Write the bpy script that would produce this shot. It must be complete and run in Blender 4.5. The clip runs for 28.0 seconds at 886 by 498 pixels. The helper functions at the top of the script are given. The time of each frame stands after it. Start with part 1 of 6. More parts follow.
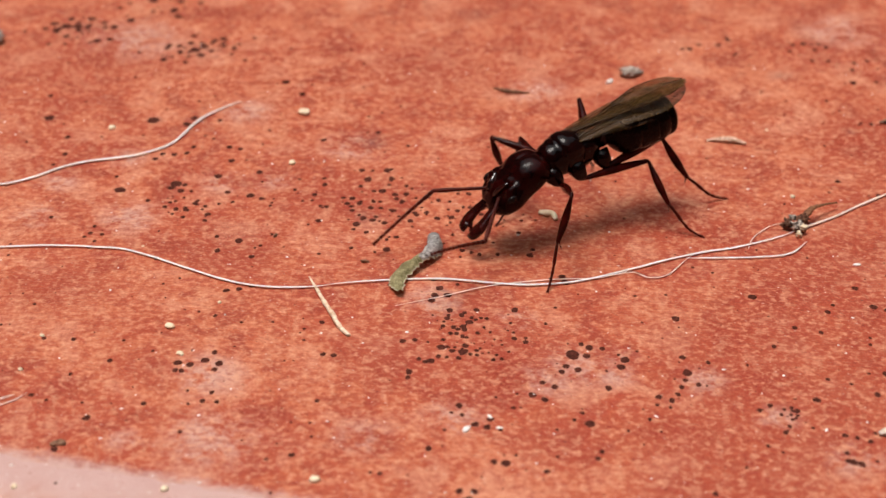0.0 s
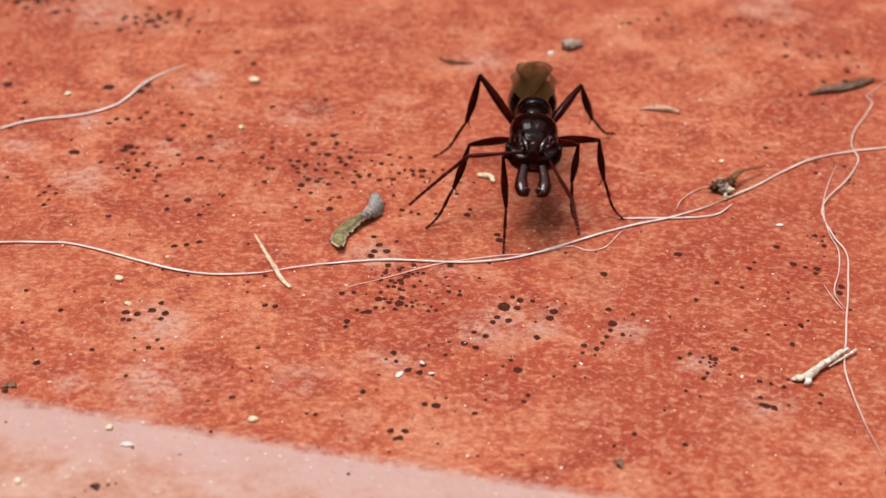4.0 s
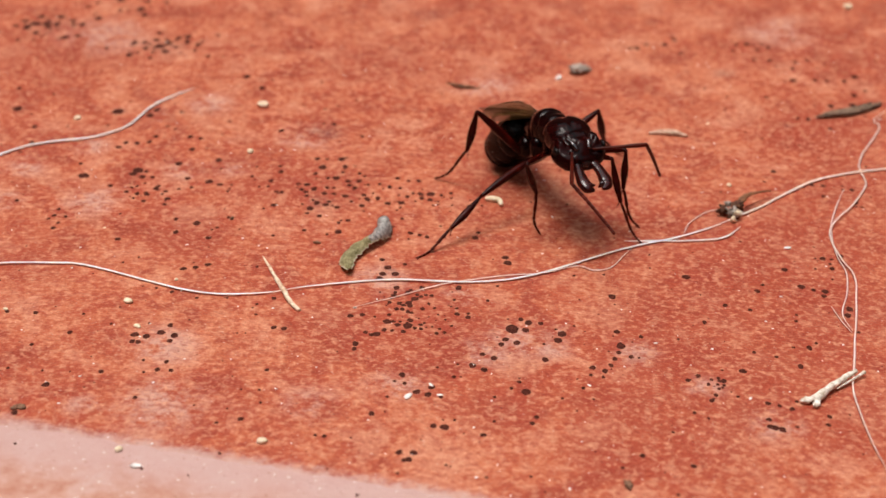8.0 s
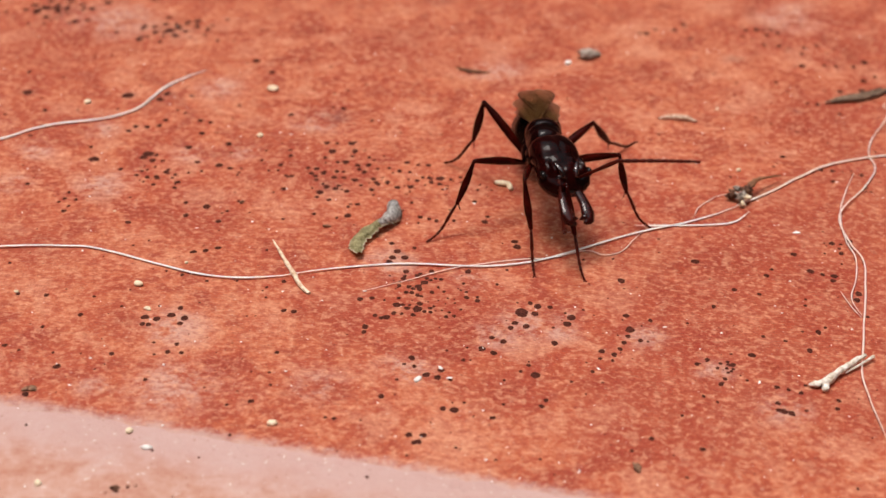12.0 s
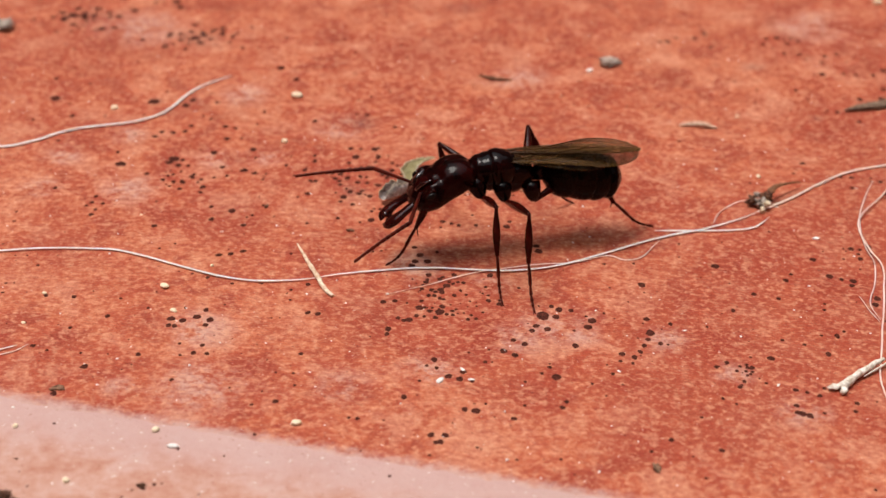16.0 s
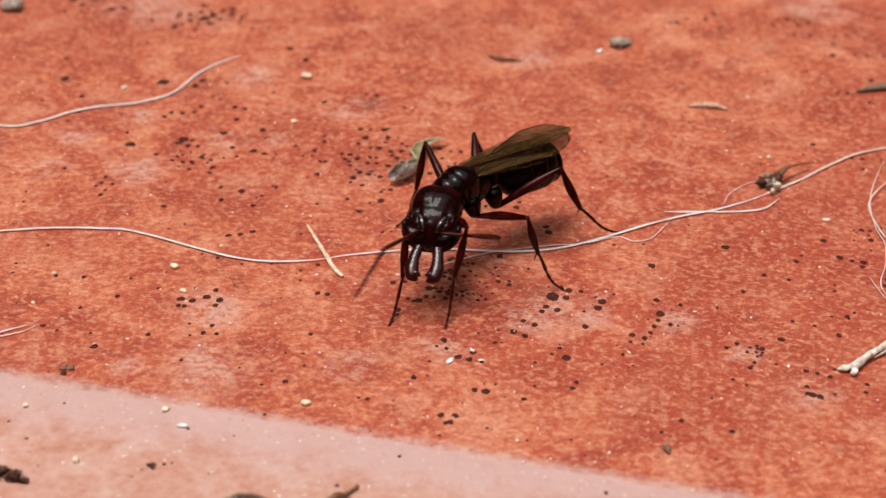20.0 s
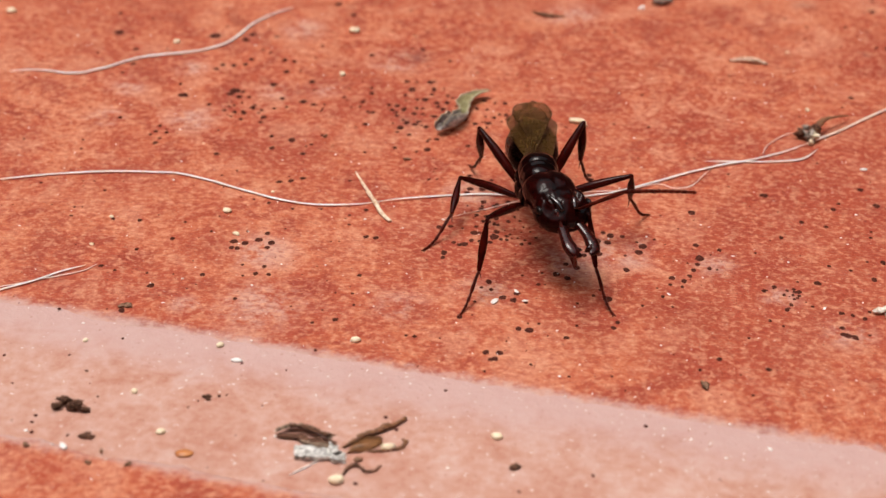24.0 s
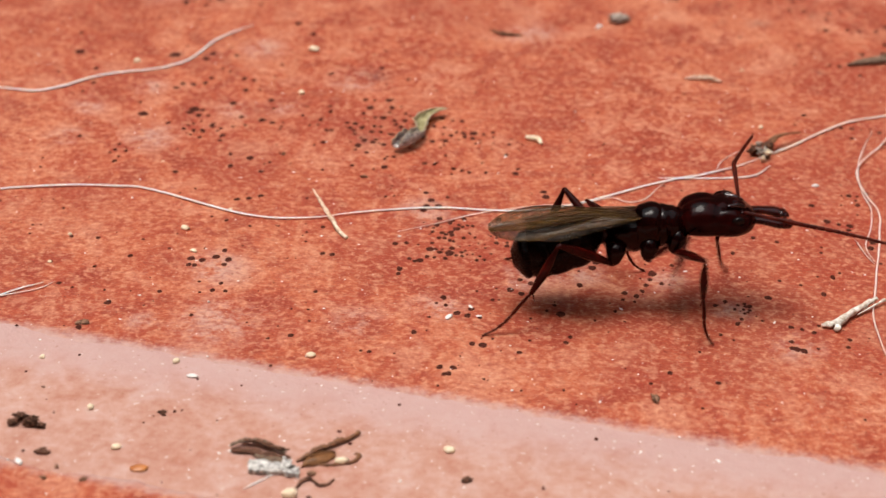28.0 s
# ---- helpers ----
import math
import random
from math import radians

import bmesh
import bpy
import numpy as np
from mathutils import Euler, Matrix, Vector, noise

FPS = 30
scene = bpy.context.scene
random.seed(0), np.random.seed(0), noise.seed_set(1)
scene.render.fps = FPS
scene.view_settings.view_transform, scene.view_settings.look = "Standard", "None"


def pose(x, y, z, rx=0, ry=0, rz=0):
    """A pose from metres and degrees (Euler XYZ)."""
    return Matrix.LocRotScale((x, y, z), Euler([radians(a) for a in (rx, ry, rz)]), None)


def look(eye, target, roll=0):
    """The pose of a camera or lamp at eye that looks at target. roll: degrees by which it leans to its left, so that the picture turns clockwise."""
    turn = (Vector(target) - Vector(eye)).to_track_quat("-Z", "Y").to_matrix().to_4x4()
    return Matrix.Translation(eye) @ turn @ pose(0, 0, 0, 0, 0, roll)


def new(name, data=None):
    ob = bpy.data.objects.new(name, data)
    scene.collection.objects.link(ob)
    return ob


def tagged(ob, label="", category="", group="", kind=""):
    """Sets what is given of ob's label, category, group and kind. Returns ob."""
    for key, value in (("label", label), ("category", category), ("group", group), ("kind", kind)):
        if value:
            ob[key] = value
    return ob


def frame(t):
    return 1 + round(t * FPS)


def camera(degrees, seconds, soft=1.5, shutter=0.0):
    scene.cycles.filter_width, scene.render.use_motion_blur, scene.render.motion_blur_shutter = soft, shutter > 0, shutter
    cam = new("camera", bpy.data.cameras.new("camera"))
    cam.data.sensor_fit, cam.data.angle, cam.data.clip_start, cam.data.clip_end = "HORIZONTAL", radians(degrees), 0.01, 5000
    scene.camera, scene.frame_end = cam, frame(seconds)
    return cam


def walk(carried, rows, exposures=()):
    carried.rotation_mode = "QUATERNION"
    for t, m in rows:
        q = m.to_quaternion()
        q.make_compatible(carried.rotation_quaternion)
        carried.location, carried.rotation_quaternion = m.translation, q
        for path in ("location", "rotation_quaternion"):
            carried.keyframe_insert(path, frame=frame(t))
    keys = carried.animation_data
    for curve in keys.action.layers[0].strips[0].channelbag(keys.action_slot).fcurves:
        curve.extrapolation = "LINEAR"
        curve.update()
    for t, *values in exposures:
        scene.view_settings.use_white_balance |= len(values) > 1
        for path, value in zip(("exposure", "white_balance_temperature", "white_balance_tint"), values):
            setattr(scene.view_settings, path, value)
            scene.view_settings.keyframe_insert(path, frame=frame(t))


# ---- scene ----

cam = camera(28, 28.0, soft=1.45, shutter=0.3)
cam.data.dof.use_dof = True
cam.data.dof.focus_distance = 0.085
cam.data.dof.aperture_fstop = 80
PATH = [
    (0, look((-0.000423, -0.062630, 0.044594), (-0.000373, 0.013798, 0), 1.189)),
    (0.5, look((-0.000535, -0.063429, 0.044533), (-0.001026, 0.012367, 0), 1.078)),
    (1, look((0.000421, -0.066653, 0.044798), (0.000272, 0.007402, 0), 1.234)),
    (1.5, look((0.000922, -0.067196, 0.044929), (0.001304, 0.007046, 0), 1.494)),
    (2, look((0.000959, -0.066897, 0.044880), (0.001300, 0.007302, 0), 1.461)),
    (2.5, look((0.001219, -0.066853, 0.044888), (0.002039, 0.007684, 0), 1.716)),
    (3, look((0.001214, -0.066927, 0.044982), (0.002168, 0.008617, 0), 1.774)),
    (3.5, look((0.001303, -0.066709, 0.044851), (0.002454, 0.009421, 0), 1.839)),
    (4, look((0.001438, -0.066812, 0.044917), (0.002698, 0.009804, 0), 1.864)),
    (4.5, look((0.001151, -0.066951, 0.044989), (0.002223, 0.010111, 0), 1.790)),
    (6.5, look((0.001365, -0.066871, 0.045064), (0.002274, 0.011402, 0), 1.693)),
    (7, look((0.001420, -0.067068, 0.044790), (0.002192, 0.011072, 0), 1.660)),
    (7.5, look((0.001392, -0.067138, 0.044677), (0.002187, 0.011636, 0), 1.663)),
    (8, look((0.001382, -0.067116, 0.044716), (0.002272, 0.012097, 0), 1.718)),
    (8.5, look((0.001317, -0.067287, 0.044686), (0.002257, 0.011952, 0), 1.795)),
    (9, look((0.001386, -0.067308, 0.044654), (0.002157, 0.011667, 0), 1.738)),
    (9.5, look((0.001213, -0.067227, 0.044441), (0.002018, 0.011247, 0), 1.794)),
    (10, look((0.001274, -0.067293, 0.044491), (0.001930, 0.010901, 0), 1.723)),
    (10.5, look((0.001356, -0.067259, 0.044521), (0.001919, 0.010712, 0), 1.708)),
    (11, look((0.001420, -0.067216, 0.044519), (0.001893, 0.010648, 0), 1.674)),
    (11.5, look((0.001390, -0.067200, 0.044489), (0.001848, 0.010566, 0), 1.658)),
    (12, look((0.001261, -0.067348, 0.044595), (0.001798, 0.010415, 0), 1.734)),
    (12.5, look((0.001360, -0.067195, 0.044528), (0.001738, 0.010284, 0), 1.675)),
    (14.5, look((0.001482, -0.067930, 0.044708), (0.001513, 0.010636, 0), 1.657)),
    (15, look((0.001361, -0.068241, 0.044738), (0.001088, 0.010602, 0), 1.570)),
    (15.5, look((0.001298, -0.068328, 0.044706), (0.000825, 0.010739, 0), 1.548)),
    (16, look((0.001191, -0.068429, 0.044698), (0.000658, 0.010768, 0), 1.533)),
    (16.5, look((0.001202, -0.068470, 0.044734), (0.000550, 0.010697, 0), 1.475)),
    (17, look((0.001118, -0.068462, 0.044720), (0.000454, 0.010332, 0), 1.465)),
    (17.5, look((0.001189, -0.068285, 0.044630), (0.000391, 0.009990, 0), 1.439)),
    (18, look((0.001145, -0.068322, 0.044624), (0.000372, 0.009720, 0), 1.453)),
    (18.5, look((0.001129, -0.068364, 0.044686), (0.000347, 0.009371, 0), 1.450)),
    (19, look((0.001120, -0.068339, 0.044599), (0.000300, 0.009113, 0), 1.458)),
    (19.5, look((0.001106, -0.068300, 0.044606), (0.000269, 0.008914, 0), 1.448)),
    (20, look((0.001103, -0.068411, 0.044578), (0.000207, 0.008765, 0), 1.467)),
    (20.5, look((0.001195, -0.068358, 0.044367), (0.000075, 0.008574, 0), 1.380)),
    (21, look((0.001105, -0.069543, 0.044666), (-0.000071, 0.006990, 0), 1.398)),
    (21.5, look((0.001069, -0.070319, 0.044664), (-0.000282, 0.005804, 0), 1.348)),
    (23.5, look((0.000863, -0.071208, 0.044568), (-0.001597, 0.003183, 0), 1.126)),
    (24, look((0.000904, -0.071275, 0.044521), (-0.001851, 0.003255, 0), 1.023)),
    (24.5, look((0.000996, -0.071071, 0.044603), (-0.001941, 0.003579, 0), 0.939)),
    (25, look((0.000863, -0.071323, 0.044732), (-0.002038, 0.003459, 0), 1.047)),
    (25.5, look((0.000785, -0.071013, 0.044474), (-0.002097, 0.003366, 0), 1.090)),
    (26, look((0.000806, -0.071055, 0.044404), (-0.002098, 0.003174, 0), 1.083)),
    (26.5, look((0.000821, -0.071121, 0.044500), (-0.002086, 0.003254, 0), 1.080)),
    (27, look((0.000829, -0.071281, 0.044649), (-0.001849, 0.003715, 0), 1.138)),
    (27.5, look((0.001195, -0.071572, 0.044654), (-0.001145, 0.004398, 0), 1.172)),
    (28, look((0.001861, -0.072077, 0.044902), (0.000286, 0.004991, 0), 1.322)),
]
walk(cam, PATH, exposures=[(0.0, 1.14, 6600, 10), (28.0, 1.14, 6600, 10)])

# ---- light ----
world = bpy.data.worlds.new("overcast_sky")
scene.world = world
world.use_nodes = True
wn = world.node_tree
sky = wn.nodes.new("ShaderNodeTexSky")
sky.sky_type = "NISHITA"
sky.sun_disc = False
sky.sun_elevation = radians(78)
sky.sun_rotation = radians(270)
sky.air_density, sky.dust_density, sky.ozone_density = 1.0, 3.0, 1.0
veil = wn.nodes.new("ShaderNodeHueSaturation")  # thin cloud greys the sky
veil.inputs["Saturation"].default_value = 0.30
wn.links.new(sky.outputs["Color"], veil.inputs["Color"])
wn.links.new(veil.outputs["Color"], wn.nodes["Background"].inputs["Color"])
wn.nodes["Background"].inputs["Strength"].default_value = 0.117

sun_lamp = bpy.data.lights.new("sun", "SUN")
sun_lamp.energy = 0.95
sun_lamp.angle = radians(24)
sun_lamp.color = (1.0, 0.95, 0.88)
sun_ob = new("sun", sun_lamp)
sun_ob.matrix_world = look((-0.208, -0.004, 0.978), (0, 0, 0))

MM = 0.001


# ---- node helpers ----
class Nodes:
    """A small wrapper that builds the node tree of one material."""

    def __init__(self, name, roughness=0.5, specular=0.5, metal=0.0):
        self.mat = bpy.data.materials.new(name)
        self.mat.use_nodes = True
        self.tree = self.mat.node_tree
        self.bsdf = self.tree.nodes["Principled BSDF"]
        self.put("Roughness", roughness)
        self.put("Specular IOR Level", specular)
        self.put("Metallic", metal)

    def put(self, socket, value):
        if hasattr(value, "is_output"):
            self.tree.links.new(value, self.bsdf.inputs[socket])
        else:
            self.bsdf.inputs[socket].default_value = value

    def node(self, kind, **inputs):
        n = self.tree.nodes.new(kind)
        for key, value in inputs.items():
            slot = n.inputs[int(key[1:])] if key[0] == "i" and key[1:].isdigit() else n.inputs[key]
            if hasattr(value, "is_output"):
                self.tree.links.new(value, slot)
            else:
                slot.default_value = value
        return n

    def coords(self):
        return self.node("ShaderNodeTexCoord").outputs["Object"]

    def noise(self, vector, size_mm, detail=4.0, rough=0.55, distortion=0.0):
        n = self.node("ShaderNodeTexNoise", Vector=vector, Scale=1000.0 / size_mm, Detail=detail, Roughness=rough, Distortion=distortion)
        return n.outputs["Fac"]

    def ramp(self, fac, stops):
        n = self.node("ShaderNodeValToRGB", Fac=fac)
        e = n.color_ramp.elements
        while len(e) < len(stops):
            e.new(0.5)
        for k, (pos, col) in enumerate(stops):
            e[k].position = pos
            e[k].color = (*col, 1) if len(col) == 3 else (col[0],) * 3 + (1,)
        return n.outputs["Color"]

    def span(self, value, a, b, lo=0.0, hi=1.0):
        n = self.tree.nodes.new("ShaderNodeMapRange")
        n.interpolation_type = "SMOOTHSTEP"
        self.tree.links.new(value, n.inputs["Value"])
        for key, v in (("From Min", a), ("From Max", b), ("To Min", lo), ("To Max", hi)):
            n.inputs[key].default_value = v
        return n.outputs["Result"]

    def math(self, op, a, b=0.0):
        n = self.tree.nodes.new("ShaderNodeMath")
        n.operation = op
        for slot, v in zip(n.inputs, (a, b)):
            if hasattr(v, "is_output"):
                self.tree.links.new(v, slot)
            else:
                slot.default_value = v
        return n.outputs["Value"]

    def mix(self, fac, a, b, blend="MIX"):
        n = self.tree.nodes.new("ShaderNodeMix")
        n.data_type, n.blend_type = "RGBA", blend
        for slot, v in ((n.inputs[0], fac), (n.inputs[6], a), (n.inputs[7], b)):
            if hasattr(v, "is_output"):
                self.tree.links.new(v, slot)
            else:
                slot.default_value = (*v, 1) if isinstance(v, tuple) and len(v) == 3 else v
        return n.outputs[2]

    def bump(self, height, depth_mm, strength=1.0):
        n = self.node("ShaderNodeBump", Height=height, Distance=depth_mm * MM, Strength=strength)
        self.put("Normal", n.outputs["Normal"])

    def offset(self, vector, dx, dy, dz):
        n = self.tree.nodes.new("ShaderNodeVectorMath")
        n.operation = "ADD"
        self.tree.links.new(vector, n.inputs[0])
        n.inputs[1].default_value = (dx, dy, dz)
        return n.outputs["Vector"]

    def far(self, vector, place_mm):
        n = self.tree.nodes.new("ShaderNodeVectorMath")
        n.operation = "DISTANCE"
        self.tree.links.new(vector, n.inputs[0])
        n.inputs[1].default_value = tuple(v * MM for v in place_mm)
        return n.outputs["Value"]


JOINT_TURN = -12.9  # degrees by which the joint runs off the x axis
JOINT_S = -7.82  # where the joint's far border lies across its run, in mm


# stains of the tile: pale bloom of lime, deeper red clay and dusky films: x, y and radius in mm
PALE = ((-17.62, 22.84, 0.8), (-16.33, 16.41, 1.2), (-10.73, 2.37, 1.3), (-11.65, 28.93, 1.1), (-0.73, 8.87, 1.1), (-10.04, -2.47, 1.7), (4.22, 2.36, 1.0), (5.84, 3.67, 1.2), (7.27, 3.00, 0.8), (-20.72, 20.18, 0.9), (-12.04, 20.34, 0.9), (-9.58, 20.69, 0.8), (24.62, 42.38, 1.9), (-13.50, -2.62, 0.6), (3.19, 7.43, 0.7), (14.16, -0.09, 0.7), (-8.00, -0.80, 0.5), (-19.53, 38.82, 2.2), (5.03, 32.47, 1.4), (-3.60, -2.17, 1.0), (11.34, 2.71, 0.8), (17.03, -2.99, 0.9), (-5.48, 24.68, 1.3), (-21.08, 16.15, 0.9), (0.36, -0.41, 1.0), (7.74, 4.52, 0.6))
RUDDY = ((-20.99, 36.86, 4.3), (-5.09, 19.04, 2.8), (2.38, 4.26, 2.9), (-2.43, 4.02, 2.4), (21.75, 15.37, 4.2), (14.75, 6.95, 3.6), (19.59, 3.10, 3.4), (15.47, -1.75, 3.0), (10.42, -1.98, 2.8), (4.90, -2.23, 2.0), (18.37, 12.75, 3.5), (23.97, 28.01, 3.3), (-1.29, 35.50, 3.2), (-10.78, 12.97, 2.3), (-18.53, 9.63, 2.0), (9.65, -5.41, 2.2), (1.25, 7.87, 1.9), (11.89, 5.75, 2.2), (16.57, 0.57, 3.9), (21.43, 7.28, 3.6), (13.41, 2.32, 3.4), (20.04, -1.54, 3.3), (13.39, -4.42, 2.9), (25.21, 20.79, 3.4))
DUSKY = ((-23.48, 40.45, 1.8), (-14.95, 37.10, 1.8), (-16.81, 27.65, 0.7), (-22.81, 27.82, 0.7), (-4.56, 25.49, 1.3), (-17.36, 19.27, 0.3), (-14.45, 19.85, 0.5), (-0.47, 9.73, 0.5), (-10.29, 3.38, 0.3), (-8.79, 32.41, 0.6), (-14.67, 27.78, 0.7), (-3.74, 17.13, 1.8), (22.06, 6.78, 0.3), (19.92, 35.16, 1.1), (22.62, 27.93, 0.7), (5.59, 4.42, 0.4), (1.09, 43.67, 1.5))


def terracotta():
    m = Nodes("terracotta", roughness=0.62, specular=0.35)
    v = m.coords()
    world_v = m.node("ShaderNodeNewGeometry").outputs["Position"]
    big = m.noise(world_v, 11.0, 4.0, 0.55, 0.3)
    mid = m.noise(world_v, 2.6, 4.0, 0.6, 0.3)
    fine = m.noise(world_v, 0.62, 4.0, 0.68, 0.0)
    grit = m.noise(world_v, 0.16, 3.0, 0.6)
    blend = m.math("ADD", m.math("MULTIPLY", big, 0.40), m.math("ADD", m.math("MULTIPLY", mid, 0.36), m.math("MULTIPLY", fine, 0.22)))
    col = m.ramp(blend, [(0.36, (0.34, 0.040, 0.016)), (0.44, (0.46, 0.072, 0.028)), (0.50, (0.54, 0.115, 0.048)), (0.56, (0.62, 0.172, 0.080)), (0.66, (0.74, 0.32, 0.20))])
    # worn blotches a few millimetres wide
    blotch = m.noise(m.offset(world_v, 0.05, 0.02, 0.0), 3.4, 6.0, 0.70, 0.5)
    col = m.mix(m.span(blotch, 0.51, 0.63, 0.0, 0.62), col, (0.72, 0.295, 0.180))
    col = m.mix(m.span(blotch, 0.49, 0.38, 0.0, 0.75), col, (0.34, 0.036, 0.014))
    ruffle = m.math("ADD", m.math("MULTIPLY", mid, 0.9), m.math("MULTIPLY", fine, 0.9))

    def stains(spots, reach):
        total = None
        for x, y, r in spots:
            d = m.far(world_v, (x, y, 0.0))
            s = m.span(d, r * 0.15 * MM, r * reach * MM, 1.0, 0.0)
            total = s if total is None else m.math("MAXIMUM", total, s)
        return total

    ruddy = m.math("MULTIPLY", stains(RUDDY, 1.6), m.span(ruffle, 0.48, 1.12))
    col = m.mix(m.math("MULTIPLY", ruddy, 0.92), col, (0.37, 0.040, 0.014))
    pale = m.math("MULTIPLY", stains(PALE, 2.0), m.span(m.math("ADD", m.math("MULTIPLY", blotch, 0.9), m.math("MULTIPLY", fine, 0.9)), 0.78, 1.02))
    col = m.mix(m.math("MULTIPLY", pale, 0.80), col, (0.68, 0.42, 0.35))
    dusky = m.math("MULTIPLY", stains(DUSKY, 1.2), m.span(ruffle, 0.75, 1.15))
    col = m.mix(m.math("MULTIPLY", dusky, 0.66), col, (0.16, 0.07, 0.07))
    # short pale and dark flecks of the fired clay, drawn out along the pressing
    streak_v = m.node("ShaderNodeMapping", Vector=world_v, Scale=(0.82, 1.0, 1.0)).outputs["Vector"]
    for size, light, dark in ((0.50, 0.36, 0.36), (0.27, 0.50, 0.48), (0.13, 0.18, 0.20)):
        fleck = m.noise(m.offset(streak_v, size * 0.11, size * 0.07, 0.0), size, 2.0, 0.55, 0.4)
        col = m.mix(m.span(fleck, 0.50, 0.70, 0.0, light), col, (0.86, 0.43, 0.265))
        col = m.mix(m.span(fleck, 0.50, 0.30, 0.0, dark), col, (0.35, 0.036, 0.015))
    speck = m.noise(m.offset(world_v, 0.03, 0.01, 0.0), 0.20, 1.0, 0.5)
    col = m.mix(m.span(speck, 0.70, 0.78, 0.0, 0.6), col, (0.85, 0.62, 0.52))
    col = m.mix(m.span(speck, 0.29, 0.22, 0.0, 0.7), col, (0.14, 0.022, 0.014))
    # lime film along the edges of the tile
    xyz = m.node("ShaderNodeSeparateXYZ", Vector=v)
    edge = m.math("MAXIMUM", m.math("ABSOLUTE", xyz.outputs["X"]), m.math("ABSOLUTE", xyz.outputs["Y"]))
    edge = m.math("ADD", edge, m.math("MULTIPLY", m.math("SUBTRACT", fine, 0.5), 0.0016))
    col = m.mix(m.span(edge, 0.0991, 0.1001, 0.0, 0.85), col, (0.66, 0.45, 0.41))
    col = m.mix(1.0, col, (0.780, 0.755, 0.730), "MULTIPLY")  # evenly deepened to offset the raised exposure
    m.put("Base Color", col)
    m.put("Roughness", m.span(mid, 0.35, 0.65, 0.52, 0.74))
    h = m.math("ADD", m.math("MULTIPLY", grit, 0.35), m.math("ADD", m.math("MULTIPLY", fine, 0.8), mid))
    m.bump(h, 0.12, 1.0)
    return m.mat


def grout_mat():
    m = Nodes("grout", roughness=0.8, specular=0.25)
    v = m.coords()
    mid = m.noise(v, 2.4, 5.0, 0.6, 0.5)
    fine = m.noise(v, 0.5, 4.0, 0.65)
    grit = m.noise(v, 0.13, 3.0, 0.6)
    mixd = m.math("ADD", m.math("MULTIPLY", mid, 0.55), m.math("MULTIPLY", fine, 0.45))
    col = m.ramp(mixd, [(0.36, (0.55, 0.240, 0.166)), (0.46, (0.62, 0.322, 0.238)), (0.54, (0.67, 0.386, 0.305)), (0.66, (0.72, 0.480, 0.408))])
    # greyish lime bloom along the far border of the joint
    xyz = m.node("ShaderNodeSeparateXYZ", Vector=v)
    side = m.math("ADD", m.math("MULTIPLY", xyz.outputs["X"], -math.sin(radians(JOINT_TURN))), m.math("MULTIPLY", xyz.outputs["Y"], math.cos(radians(JOINT_TURN))))
    side = m.math("ADD", side, m.math("MULTIPLY", m.math("SUBTRACT", mid, 0.5), 0.004))
    bloom = m.math("MULTIPLY", m.span(side, (JOINT_S - 4.2) * MM, (JOINT_S - 0.6) * MM, 0.0, 0.75), m.span(side, (JOINT_S + 2.0) * MM, (JOINT_S + 6.0) * MM, 1.0, 0.0))
    col = m.mix(bloom, col, (0.66, 0.44, 0.41))
    speck = m.noise(v, 0.22, 1.0, 0.5)
    col = m.mix(m.span(speck, 0.70, 0.78, 0.0, 0.7), col, (0.90, 0.80, 0.74))
    col = m.mix(m.span(speck, 0.29, 0.22, 0.0, 0.5), col, (0.40, 0.16, 0.10))
    col = m.mix(1.0, col, (0.775, 0.765, 0.77), "MULTIPLY")  # whole grout darkened evenly, balancing the higher exposure
    m.put("Base Color", col)
    m.bump(m.math("ADD", m.math("MULTIPLY", grit, 0.5), fine), 0.10, 0.8)
    return m.mat


def plain(name, a, b, size_mm=0.3, roughness=0.6, bump_mm=0.02, specular=0.5, along=None):
    """A two-tone mottled surface."""
    m = Nodes(name, roughness=roughness, specular=specular)
    v = m.coords()
    n1, n2 = m.noise(v, size_mm, 4.0, 0.6), m.noise(v, size_mm * 0.22, 3.0, 0.6)
    f = m.math("ADD", m.math("MULTIPLY", n1, 0.65), m.math("MULTIPLY", n2, 0.35))
    m.put("Base Color", m.ramp(f, [(0.36, a), (0.64, b)]))
    if bump_mm:
        m.bump(f, bump_mm)
    return m.mat


def chitin(name, a, b, roughness=0.22, coat=0.4, bump_mm=0.012, size=0.25, specular=0.10):
    m = Nodes(name, roughness=roughness, specular=specular)
    v = m.coords()
    n1 = m.noise(v, size * 3, 4.0, 0.6, 0.5)
    n2 = m.noise(v, size * 0.35, 3.0, 0.55)
    m.put("Base Color", m.ramp(n1, [(0.35, a), (0.68, b)]))
    m.put("Roughness", m.span(n2, 0.3, 0.7, roughness * 0.8, roughness * 1.2))
    m.put("Coat Weight", coat * 0.06)
    m.put("Coat Roughness", 0.06)
    m.bump(m.math("ADD", n1, m.math("MULTIPLY", n2, 0.10)), bump_mm)
    return m.mat


